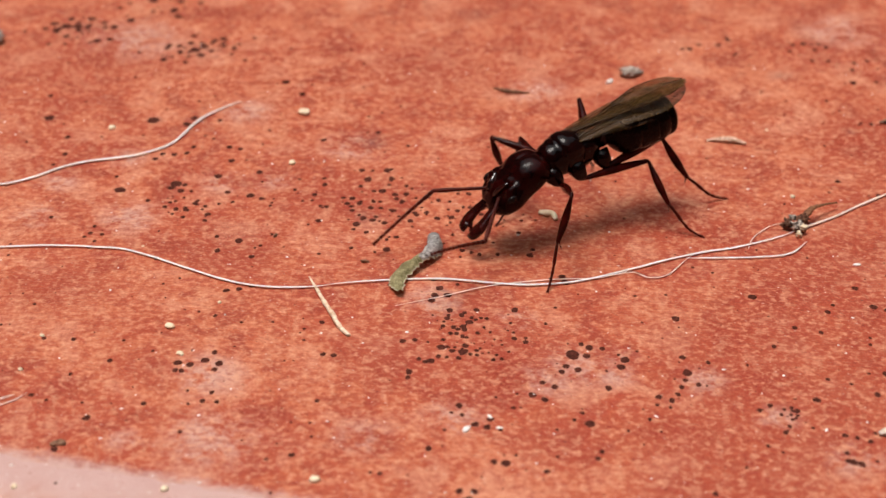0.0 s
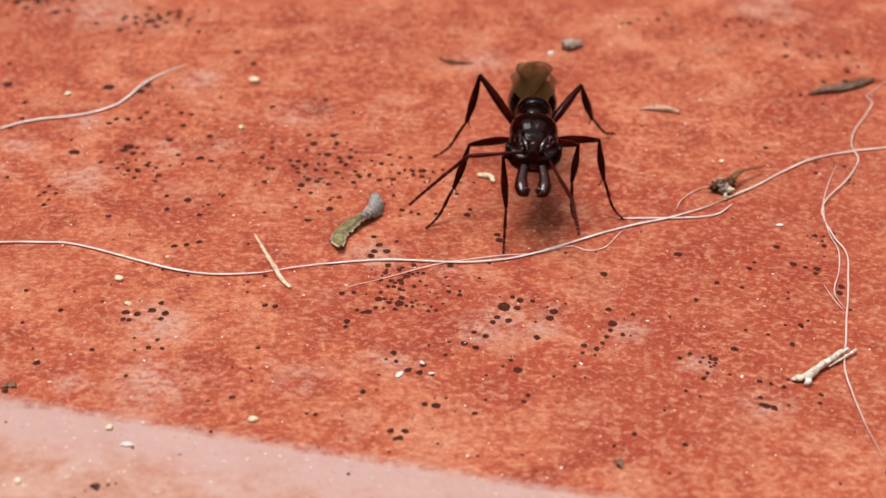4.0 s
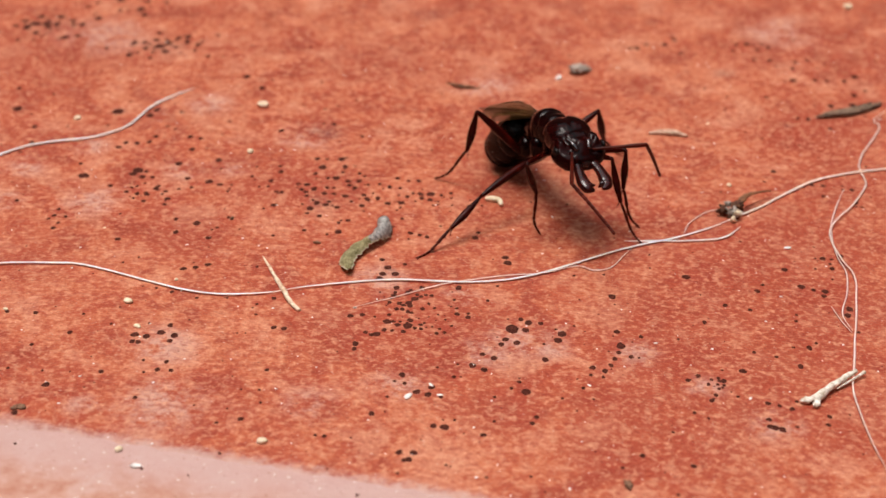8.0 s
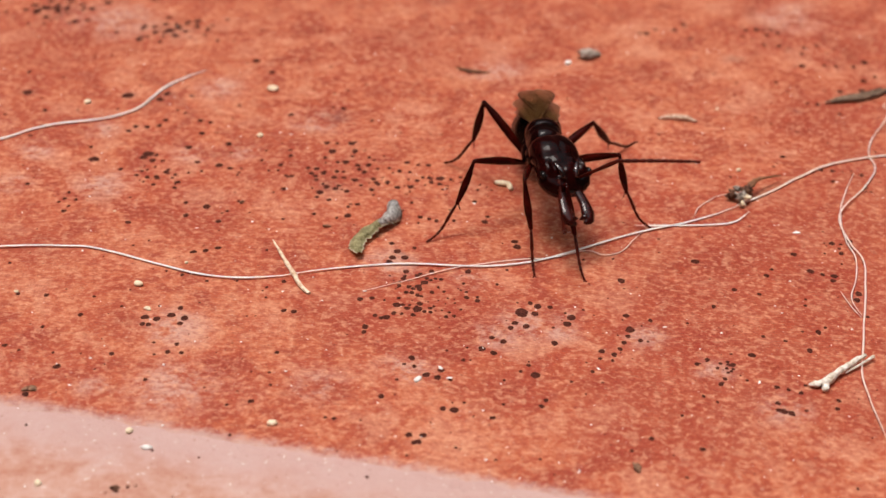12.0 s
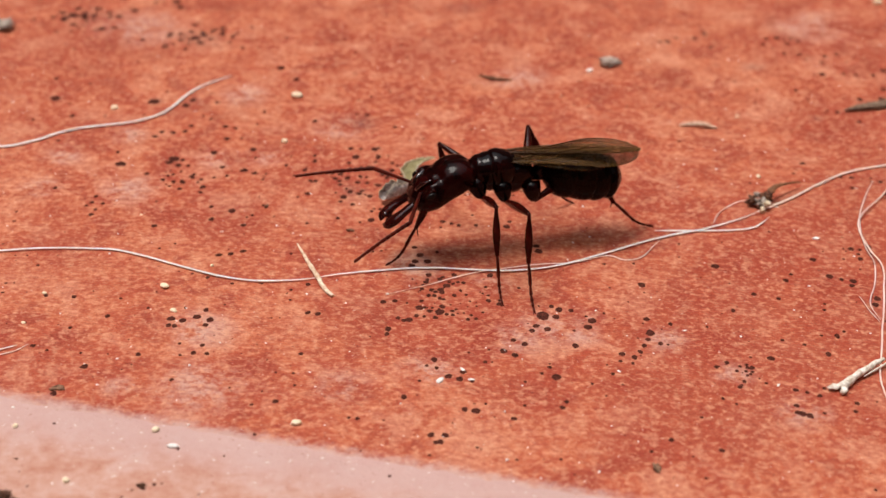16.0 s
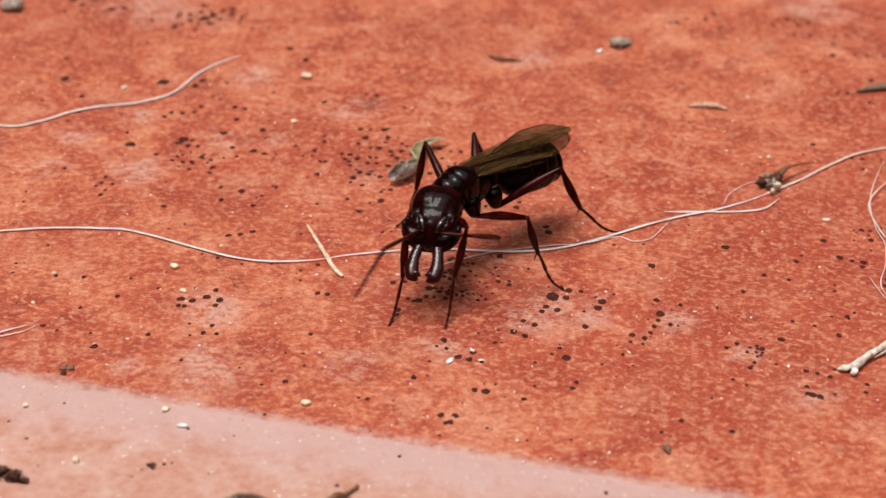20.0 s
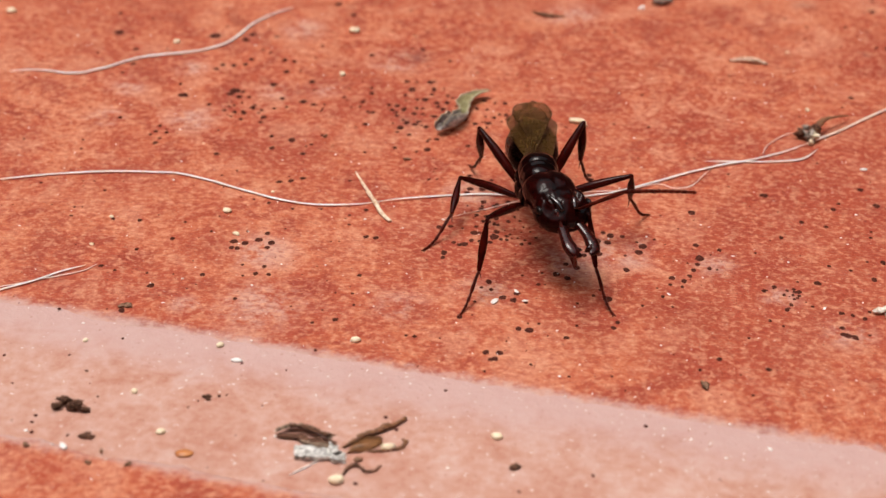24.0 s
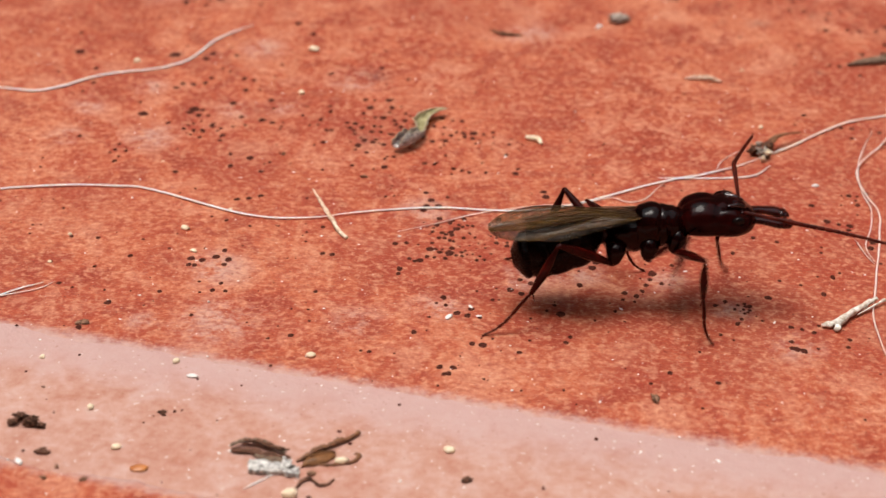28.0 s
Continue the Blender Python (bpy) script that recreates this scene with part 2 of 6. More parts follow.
def wing_mat():
    m = Nodes("wing_membrane", roughness=0.30, specular=0.45)
    v = m.coords()
    n = m.noise(v, 0.8, 4.0, 0.6)
    m.put("Base Color", m.ramp(n, [(0.3, (0.055, 0.024, 0.005)), (0.7, (0.115, 0.056, 0.012))]))
    m.put("Alpha", m.span(n, 0.3, 0.7, 0.80, 0.60))
    m.put("Transmission Weight", 0.0)
    pleat = m.noise(m.node("ShaderNodeMapping", Vector=v, Scale=(0.16, 1.0, 1.0)).outputs["Vector"], 0.42, 3.0, 0.6)
    m.bump(m.math("ADD", n, m.math("MULTIPLY", pleat, 1.6)), 0.06, 0.8)
    return m.mat


def fibre_mat(name, tint):
    m = Nodes(name, roughness=0.45, specular=0.35)
    m.put("Sheen Weight", 0.9)
    m.put("Sheen Roughness", 0.35)
    m.put("Sheen Tint", (1.0, 0.93, 0.84, 1.0))
    n = m.noise(m.coords(), 0.9, 3.0, 0.6)
    m.put("Base Color", m.ramp(n, [(0.3, tuple(c * 0.92 for c in tint)), (0.7, tint)]))
    m.put("Subsurface Weight", 1.0)
    m.put("Subsurface Radius", (1.0, 0.9, 0.8))
    m.put("Subsurface Scale", 0.25 * MM)
    m.bump(m.noise(m.coords(), 0.12, 2.0), 0.01)
    return m.mat


TERRACOTTA, GROUT = terracotta(), grout_mat()
CREAM = plain("cream_husk", (0.68, 0.51, 0.31), (0.92, 0.81, 0.62), 0.3, 0.55)
WHITE_CHIP = plain("white_mineral", (0.74, 0.69, 0.65), (0.96, 0.93, 0.90), 0.25, 0.45)
DARK_HUSK = plain("dark_husk", (0.018, 0.008, 0.006), (0.26, 0.12, 0.075), 0.14, 0.85, 0.09, 0.15)
GREY_HUSK = plain("grey_husk", (0.045, 0.028, 0.022), (0.66, 0.56, 0.48), 0.14, 0.85, 0.09, 0.15)
STRAW = plain("dry_straw", (0.46, 0.25, 0.13), (0.97, 0.84, 0.66), 0.30, 0.6, 0.03)
PALE_STICK = plain("bleached_twig", (0.42, 0.32, 0.22), (0.98, 0.94, 0.86), 0.30, 0.65, 0.04)
BROWN_TWIG = plain("brown_twig", (0.050, 0.018, 0.008), (0.30, 0.12, 0.045), 0.16, 0.65, 0.03)
AMBER = plain("amber_crumb", (0.42, 0.12, 0.03), (0.62, 0.26, 0.08), 0.3, 0.35, 0.01)
CLAY_CRUMB = plain("clay_crumb", (0.07, 0.03, 0.016), (0.40, 0.20, 0.11), 0.16, 0.75, 0.03)
LICHEN = plain("black_lichen", (0.024, 0.007, 0.005), (0.120, 0.032, 0.021), 0.12, 0.92, 0.02, 0.08)
FIBRE_WHITE = fibre_mat("white_fibre", (1.0, 0.94, 0.82))
FIBRE_PINK = fibre_mat("fine_fibre", (0.96, 0.70, 0.58))
SHELL_HEAD = chitin("head_shell", (0.0036, 0.0005, 0.0005), (0.020, 0.0016, 0.0012), 0.14, 0.5, 0.016, specular=0.08)
SHELL_FACE = chitin("face_shell", (0.0050, 0.0006, 0.0005), (0.026, 0.0020, 0.0012), 0.05, 0.7, 0.006, specular=0.8)
SHELL_BODY = chitin("thorax_shell", (0.0018, 0.0005, 0.0005), (0.010, 0.0009, 0.0008), 0.10, 0.5, 0.010, specular=0.12)
SHELL_GASTER = chitin("gaster_shell", (0.0010, 0.0005, 0.0004), (0.0060, 0.0016, 0.0008), 0.24, 0.05, 0.006, specular=0.07)
SHELL_LEG = chitin("leg_shell", (0.0090, 0.0008, 0.0006), (0.042, 0.0030, 0.0016), 0.20, 0.3, 0.005)
SHELL_JAW = chitin("jaw_shell", (0.0090, 0.0010, 0.0008), (0.034, 0.0028, 0.0018), 0.10, 0.6, 0.006, specular=0.30)
SHELL_FEELER = chitin("feeler_shell", (0.026, 0.0028, 0.0016), (0.085, 0.0095, 0.0042), 0.38, 0.1)
EYE = chitin("eye_facets", (0.004, 0.003, 0.003), (0.012, 0.007, 0.006), 0.12, 0.6, 0.006, 0.08)
WING = wing_mat()
VEIN = chitin("wing_vein", (0.022, 0.009, 0.003), (0.050, 0.020, 0.006), 0.35, 0.1)


# ---- mesh helpers, in millimetres ----
def part(name, bm, material, parent=None, label="", smooth=True):
    """One mesh object from a bmesh in millimetres."""
    bmesh.ops.recalc_face_normals(bm, faces=bm.faces)
    bmesh.ops.scale(bm, vec=(MM, MM, MM), verts=bm.verts)
    me = bpy.data.meshes.new(name)
    bm.to_mesh(me)
    bm.free()
    if smooth:
        me.shade_smooth()
    me.materials.append(material)
    ob = new(name, me)
    if parent is not None:
        ob.parent = parent
    if label:
        tagged(ob, label)
    return ob


def smooth_line(points, steps=6):
    """A Catmull-Rom line through the points."""
    p = [Vector(q) for q in points]
    p = [p[0] * 2 - p[1], *p, p[-1] * 2 - p[-2]]
    line = []
    for a, b, c, d in zip(p, p[1:], p[2:], p[3:]):
        for k in range(steps):
            u = k / steps
            line.append(0.5 * (2 * b + (c - a) * u + (2 * a - 5 * b + 4 * c - d) * u * u + (3 * b - a - 3 * c + d) * u ** 3))
    return [*line, p[-2]]


def tube(bm, line, radii, sides=8, squash=1.0):
    """A tapered tube along a line; radii: one number, or one for each point."""
    line = [Vector(q) for q in line]
    rad = [radii] * len(line) if isinstance(radii, (int, float)) else radii
    up = Vector((0, 0, 1))
    rings = []
    for k, q in enumerate(line):
        d = (line[min(k + 1, len(line) - 1)] - line[max(k - 1, 0)]).normalized()
        if abs(d.dot(up)) > 0.95:
            up = Vector((1, 0, 0)) if abs(d.x) < 0.9 else Vector((0, 1, 0))
        side = d.cross(up).normalized()
        lift = side.cross(d).normalized()
        up = lift
        rings.append([bm.verts.new(q + rad[k] * (math.cos(a) * side + squash * math.sin(a) * lift)) for a in (2 * math.pi * j / sides for j in range(sides))])
    for a, b in zip(rings, rings[1:]):
        for j in range(sides):
            bm.faces.new((a[j], a[(j + 1) % sides], b[(j + 1) % sides], b[j]))
    bm.faces.new(rings[0][::-1])
    bm.faces.new(rings[-1])


def spread(values, n):
    """n values along a broken line of values."""
    xs = np.linspace(0, len(values) - 1, n)
    return [float(v) for v in np.interp(xs, range(len(values)), values)]


def loft(bm, sections, sides=20, power=2.0):
    """A body along x through sections of (x, z, half width, half height above, half height below)."""
    keys = np.array(sections, float)
    n = 4 * (len(keys) - 1) + 1
    xs = np.linspace(0, len(keys) - 1, n)
    line = np.array(smooth_columns(keys, xs))
    rings = []
    for x, z, w, top, low in line:
        ring = []
        for j in range(sides):
            a = 2 * math.pi * j / sides
            c, s = math.cos(a), math.sin(a)
            c, s = math.copysign(abs(c) ** (2 / power), c), math.copysign(abs(s) ** (2 / power), s)
            ring.append(bm.verts.new((x, w * c, z + (top if s > 0 else low) * s)))
        rings.append(ring)
    for a, b in zip(rings, rings[1:]):
        for j in range(sides):
            bm.faces.new((a[j], a[(j + 1) % sides], b[(j + 1) % sides], b[j]))
    bm.faces.new(rings[0][::-1])
    bm.faces.new(rings[-1])


def smooth_columns(keys, xs):
    p = np.vstack([keys[:1], keys, keys[-1:]])
    rows = []
    for x in xs:
        k = min(int(x), len(keys) - 2)
        u = x - k
        a, b, c, d = p[k], p[k + 1], p[k + 2], p[k + 3]
        r = 0.5 * (2 * b + (c - a) * u + (2 * a - 5 * b + 4 * c - d) * u * u + (3 * b - a - 3 * c + d) * u ** 3)
        lo, hi = np.minimum(b, c), np.maximum(b, c)
        rows.append(np.clip(r, lo - 0.04, hi + 0.04))
        rows[-1][2:] = np.maximum(rows[-1][2:], 0.01)
    return rows


def lump(bm, place, radii, rough=0.25, detail=2, seed=0, scale=1.6):
    """A rough crumb: an icosphere pushed about by noise."""
    got = bmesh.ops.create_icosphere(bm, subdivisions=detail, radius=1.0)
    shift = Vector((seed * 3.17, seed * 1.71, seed * 0.93))
    for v in got["verts"]:
        ridge = 1 - 2 * abs(noise.noise(v.co * scale * 1.9 + shift))
        v.co *= 1 + rough * noise.noise(v.co * scale + shift) + rough * 0.5 * noise.noise(v.co * scale * 2.7 + shift) - (rough * 0.7 * max(0.0, ridge) ** 3 if rough > 0.3 else 0)
        v.co = Vector(place) + Vector(c * r for c, r in zip(v.co, radii))


def turned(bm, verts, yaw, about):
    bmesh.ops.rotate(bm, verts=verts, cent=about, matrix=Matrix.Rotation(yaw, 3, "Z"))


def slab(bm, outline, z0, z1, bend=None):
    """A thin plate between two heights over an outline of (x, y)."""
    low = [bm.verts.new((x, y, z0)) for x, y in outline]
    top = [bm.verts.new((x, y, z1)) for x, y in outline]
    bm.faces.new(low[::-1])
    bm.faces.new(top)
    for k in range(len(low)):
        j = (k + 1) % len(low)
        bm.faces.new((low[k], low[j], top[j], top[k]))


# ---- floor: grout bed and terracotta tiles ----
GROUT_Z = -0.06
bm = bmesh.new()
grid = bmesh.ops.create_grid(bm, x_segments=24, y_segments=24, size=60.0)
for v in bm.verts:
    v.co.z = GROUT_Z
outer = [bm.verts.new((x, y, GROUT_Z)) for x, y in ((-6000, -6000), (6000, -6000), (6000, 6000), (-6000, 6000))]
inner = [min(bm.verts, key=lambda v: (v.co.x - 60 * sx) ** 2 + (v.co.y - 60 * sy) ** 2) for sx, sy in ((-1, -1), (1, -1), (1, 1), (-1, 1))]
for k in range(4):
    edge = [v for v in bm.verts if v not in outer]
    a, b = inner[k].co, inner[(k + 1) % 4].co
    along = sorted([v for v in edge if abs((b - a).cross(v.co - a).z) < 1e-3], key=lambda v: (v.co - a).length)
    bm.faces.new([outer[k], outer[(k + 1) % 4], *along[::-1]])
ground = tagged(part("ground", bm, GROUT), "pinkish cement bed and joints of a terracotta tile floor", "floor", kind="structure")


def tile_mesh(n):
    """A fired clay tile of 200 mm with worn, uneven, rounded edges; n: points along each side."""
    bm = bmesh.new()
    half = 100.0
    rim = []
    corners = ((-half, -half), (half, -half), (half, half), (-half, half))
    for (ax, ay), (bx, by) in zip(corners, (*corners[1:], corners[0])):
        for k in range(n):
            u = k / n
            x, y = ax + (bx - ax) * u, ay + (by - ay) * u
            w = 0.42 * noise.noise(Vector((x * 0.30, y * 0.30, 1.0))) + 0.30 * noise.noise(Vector((x * 1.1, y * 1.1, 4.0)))
            rim.append((x, y, w))
    rings = []
    for inset, z in ((0.0, -9.0), (0.0, -0.16), (0.10, -0.05), (0.35, -0.01), (0.9, 0.0)):
        s = []
        for x, y, w in rim:
            f = (half - inset - w * (1 if inset < 1 else 0.3)) / half
            s.append(bm.verts.new((x * f, y * f, z)))
        rings.append(s)
    m = len(rim)
    for a, b in zip(rings, rings[1:]):
        for j in range(m):
            bm.faces.new((a[j], a[(j + 1) % m], b[(j + 1) % m], b[j]))
    bm.faces.new(rings[-1])
    bmesh.ops.scale(bm, vec=(MM, MM, MM), verts=bm.verts)
    me = bpy.data.meshes.new("tile")
    bm.to_mesh(me)
    bm.free()
    me.shade_smooth()
    me.materials.append(TERRACOTTA)
    return me


TILE, FAR_TILE = tile_mesh(420), tile_mesh(40)
turn = radians(JOINT_TURN)
along = Vector((math.cos(turn), math.sin(turn)))
across = Vector((-math.sin(turn), math.cos(turn)))
joint_line = Vector((-1.40, -7.70))
for row in range(-9, 8):
    for column in range(-8, 9):
        centre = joint_line + across * (100.0 + 209.0 * row) + along * (3.0 + 209.0 * column)
        t = new("tile", TILE if -2 <= row <= 1 and abs(column) <= 1 else FAR_TILE)
        t.parent = ground
        t.matrix_basis = pose(centre.x * MM, centre.y * MM, 0, 0, 0, JOINT_TURN)


def on_grout(x, y):
    s = (Vector((x, y)) - joint_line).dot(across)
    return -9.0 < s < 0.0


def floor_z(x, y):
    return GROUT_Z if on_grout(x, y) else 0.0


# ---- unseen plain walls, added to block the low sky and darken reflections ----
SCREEN_WALL = plain("weathered_plaster", (0.12, 0.10, 0.085), (0.20, 0.165, 0.14), 160.0, 0.9, 1.5, 0.2)
for name, x0, y0, x1, y1 in (("unseen_wall_north", -1820, 1700, 1820, 1820), ("unseen_wall_south", -1820, -1820, 1820, -1700), ("unseen_wall_east", 1700, -1696, 1820, 1696), ("unseen_wall_west", -1820, -1696, -1700, 1696)):
    bm = bmesh.new()
    slab(bm, [(x0, y0), (x1, y0), (x1, y1), (x0, y1)], GROUT_Z, 2400)
    wall = tagged(part(name, bm, SCREEN_WALL, smooth=False), "plain weathered plaster wall of the yard", "wall", kind="structure")
    wall.matrix_basis = pose(0, 0, 0, 0, 0, JOINT_TURN)


# ---- black lichen dots ----
# single dots: x, y and radius in mm
DOTS = [(-9.85, 33.02, 0.24), (-8.76, 31.40, 0.24), (-23.27, 30.46, 0.15), (-14.60, 27.95, 0.23), (-13.14, 27.72, 0.14), (-22.76, 27.59, 0.26), (-16.89, 27.56, 0.31), (-14.91, 27.14, 0.23), (-10.22, 26.58, 0.11), (-4.13, 26.58, 0.17), (-13.69, 25.75, 0.11), (-7.08, 25.56, 0.14), (-7.17, 25.48, 0.14), (-13.19, 25.41, 0.11), (-21.28, 25.21, 0.17), (-2.42, 25.02, 0.14), (-23.41, 24.55, 0.11), (-12.21, 24.42, 0.17), (-14.18, 24.37, 0.17), (-11.61, 24.23, 0.14), (-14.45, 23.62, 0.17), (-15.74, 23.46, 0.17), (-15.10, 23.43, 0.17), (-21.04, 23.22, 0.16), (-16.06, 22.86, 0.16), (-11.92, 22.82, 0.19), (-3.46, 22.04, 0.22), (-4.82, 22.03, 0.16), (-4.25, 21.99, 0.11), (-21.41, 21.96, 0.11), (-10.27, 21.56, 0.22), (-3.19, 21.14, 0.19), (-12.44, 21.01, 0.22)]
DOTS += [(-4.44, 21.00, 0.24), (-17.80, 20.70, 0.13), (-3.28, 20.44, 0.13), (-6.70, 20.31, 0.16), (-4.79, 20.21, 0.13), (-14.52, 20.06, 0.29), (-14.07, 19.95, 0.16), (-0.24, 19.86, 0.16), (-3.65, 19.73, 0.21), (-8.23, 19.67, 0.13), (-14.73, 19.63, 0.21), (0.36, 19.62, 0.11), (0.92, 19.59, 0.16), (-2.36, 19.47, 0.16), (-2.94, 19.36, 0.16), (-14.19, 19.32, 0.19), (-13.63, 19.29, 0.13), (-17.36, 19.27, 0.27), (-11.71, 19.26, 0.16), (-7.16, 19.19, 0.16), (-1.20, 19.13, 0.13), (-1.85, 19.02, 0.11), (-10.50, 18.93, 0.19), (-2.86, 18.90, 0.16), (-5.16, 18.83, 0.16), (-0.67, 18.82, 0.16), (-0.08, 18.72, 0.13), (-9.88, 18.63, 0.16), (-9.26, 18.60, 0.08), (-4.04, 18.56, 0.16), (-2.59, 18.51, 0.13), (-4.76, 18.32, 0.18), (-5.40, 18.28, 0.16)]
DOTS += [(2.69, 18.28, 0.11), (1.00, 18.12, 0.13), (1.59, 18.09, 0.21), (-14.57, 18.02, 0.11), (2.17, 17.99, 0.13), (-12.03, 17.97, 0.10), (-4.15, 17.89, 0.16), (-9.36, 17.86, 0.10), (-3.63, 17.86, 0.13), (-13.20, 17.84, 0.10), (0.34, 17.75, 0.16), (-12.69, 17.67, 0.13), (-3.01, 17.63, 0.16), (1.10, 17.60, 0.16), (-5.10, 17.57, 0.13), (-14.77, 17.55, 0.13), (1.56, 17.43, 0.16), (-14.16, 17.32, 0.16), (-1.77, 17.24, 0.18), (-13.60, 17.22, 0.13), (0.02, 17.02, 0.18), (-0.70, 16.91, 0.16), (-12.48, 16.83, 0.16), (-14.29, 16.79, 0.10), (-4.50, 16.76, 0.21), (-4.01, 16.59, 0.18), (-2.08, 16.57, 0.16), (-13.70, 16.50, 0.13), (-0.03, 16.50, 0.10), (-6.76, 16.38, 0.16), (-3.39, 16.31, 0.16), (-20.37, 16.19, 0.13), (-12.54, 16.18, 0.13)]
DOTS += [(-4.82, 16.10, 0.23), (-4.93, 15.59, 0.13), (3.44, 15.55, 0.15), (-18.00, 15.36, 0.13), (0.10, 15.23, 0.13), (-9.01, 14.92, 0.10), (-2.72, 14.89, 0.13), (-18.10, 14.66, 0.13), (-3.21, 14.61, 0.13), (-11.73, 14.58, 0.15), (-17.49, 14.57, 0.13), (-18.32, 14.28, 0.10), (-1.00, 14.24, 0.13), (-10.58, 14.21, 0.20), (-0.47, 14.15, 0.13), (4.10, 13.91, 0.13), (-17.74, 13.87, 0.10), (-9.47, 13.78, 0.10), (-4.95, 13.72, 0.13), (0.57, 13.71, 0.15), (-3.18, 13.63, 0.20), (1.05, 13.50, 0.13), (2.34, 13.39, 0.13), (-3.75, 13.36, 0.10), (3.95, 13.35, 0.20), (1.43, 13.34, 0.13), (-17.89, 13.31, 0.15), (-11.54, 13.18, 0.18), (-6.51, 13.09, 0.10), (-9.81, 12.67, 0.15), (-14.40, 12.30, 0.15), (5.45, 11.36, 0.17), (-0.80, 10.85, 0.15)]
DOTS += [(5.55, 10.84, 0.22), (19.58, 10.83, 0.17), (0.36, 10.45, 0.12), (-2.91, 10.28, 0.10), (-0.49, 10.07, 0.20), (-9.48, 9.93, 0.15), (14.48, 9.83, 0.19), (-10.07, 9.62, 0.15), (-10.67, 9.47, 0.15), (-0.10, 9.46, 0.19), (-0.72, 9.43, 0.17), (18.22, 9.24, 0.10), (20.15, 9.17, 0.19), (-0.87, 8.98, 0.19), (20.69, 8.87, 0.14), (21.26, 8.73, 0.17), (17.87, 8.62, 0.14), (21.12, 8.29, 0.14), (3.06, 8.24, 0.19), (-0.01, 8.08, 0.17), (10.58, 7.75, 0.19), (0.56, 7.68, 0.17), (1.03, 7.48, 0.12), (1.73, 7.41, 0.12), (-0.12, 7.37, 0.14), (-10.92, 7.20, 0.12), (16.08, 7.17, 0.12), (22.15, 7.10, 0.19), (0.93, 7.10, 0.17), (2.83, 7.09, 0.09), (-5.93, 6.81, 0.14), (17.24, 6.81, 0.12), (-9.64, 6.67, 0.09)]
DOTS += [(1.60, 6.65, 0.09), (0.17, 6.64, 0.14), (21.95, 6.51, 0.19), (0.70, 6.45, 0.16), (2.69, 6.44, 0.07), (1.88, 6.25, 0.09), (-6.70, 6.24, 0.09), (1.30, 6.16, 0.12), (0.05, 6.10, 0.12), (0.60, 5.87, 0.14), (19.34, 5.86, 0.09), (2.97, 5.78, 0.14), (-0.29, 5.56, 0.12), (14.86, 5.54, 0.14), (3.48, 5.49, 0.16), (6.03, 5.41, 0.16), (-2.15, 5.36, 0.16), (6.37, 5.12, 0.19), (6.96, 5.09, 0.14), (-18.46, 5.01, 0.12), (-17.10, 4.98, 0.12), (22.17, 4.97, 0.09), (-0.38, 4.94, 0.19), (1.40, 4.87, 0.09), (0.14, 4.65, 0.14), (0.63, 4.58, 0.23), (5.60, 4.52, 0.30), (10.56, 4.51, 0.16), (6.21, 4.45, 0.18), (1.25, 4.35, 0.12), (7.94, 4.18, 0.23), (-5.70, 4.16, 0.14), (-0.11, 4.13, 0.11)]
DOTS += [(-10.58, 4.13, 0.16), (11.68, 4.11, 0.14), (-5.21, 4.09, 0.14), (0.43, 4.06, 0.14), (2.38, 4.06, 0.11), (1.98, 3.99, 0.11), (-1.36, 3.92, 0.14), (19.95, 3.91, 0.09), (-0.82, 3.80, 0.18), (7.70, 3.61, 0.21), (5.25, 3.59, 0.16), (-10.92, 3.50, 0.18), (19.55, 3.49, 0.18), (5.75, 3.32, 0.18), (-15.17, 3.29, 0.16), (7.04, 3.28, 0.09), (10.65, 3.26, 0.23), (-12.12, 3.24, 0.18), (-10.27, 3.24, 0.20), (5.03, 3.14, 0.16), (-11.58, 3.12, 0.16), (16.87, 2.97, 0.11), (-1.79, 2.91, 0.18), (-10.42, 2.78, 0.16), (10.50, 2.67, 0.14), (-12.16, 2.65, 0.14), (17.87, 2.63, 0.09), (-11.87, 2.61, 0.14), (-1.82, 2.46, 0.14), (11.05, 2.35, 0.14), (4.14, 2.26, 0.14), (-16.72, 2.18, 0.11), (10.27, 2.12, 0.14)]
DOTS += [(4.66, 1.95, 0.16), (7.04, 1.92, 0.18), (18.85, 1.86, 0.16), (10.04, 1.58, 0.13), (9.17, 1.35, 0.16), (16.11, 1.35, 0.16), (2.98, 1.34, 0.07), (3.66, 1.28, 0.18), (9.75, 1.09, 0.16), (-11.40, 1.09, 0.09), (2.05, 1.06, 0.07), (-10.33, 1.00, 0.13), (4.20, 0.97, 0.16), (14.00, 0.87, 0.13), (9.07, 0.73, 0.11), (9.63, 0.57, 0.11), (14.56, 0.57, 0.11), (-18.10, 0.53, 0.13), (-5.71, 0.51, 0.11), (15.11, 0.50, 0.15), (14.92, 0.49, 0.11), (13.46, 0.47, 0.13), (0.46, 0.38, 0.18), (-10.65, 0.32, 0.15), (-10.03, 0.30, 0.13), (2.80, 0.30, 0.11), (14.38, 0.19, 0.11), (-11.23, 0.11, 0.09), (-13.16, 0.06, 0.13), (5.77, 0.02, 0.11), (0.12, -0.15, 0.09), (14.82, -0.16, 0.09), (0.58, -0.31, 0.13)]
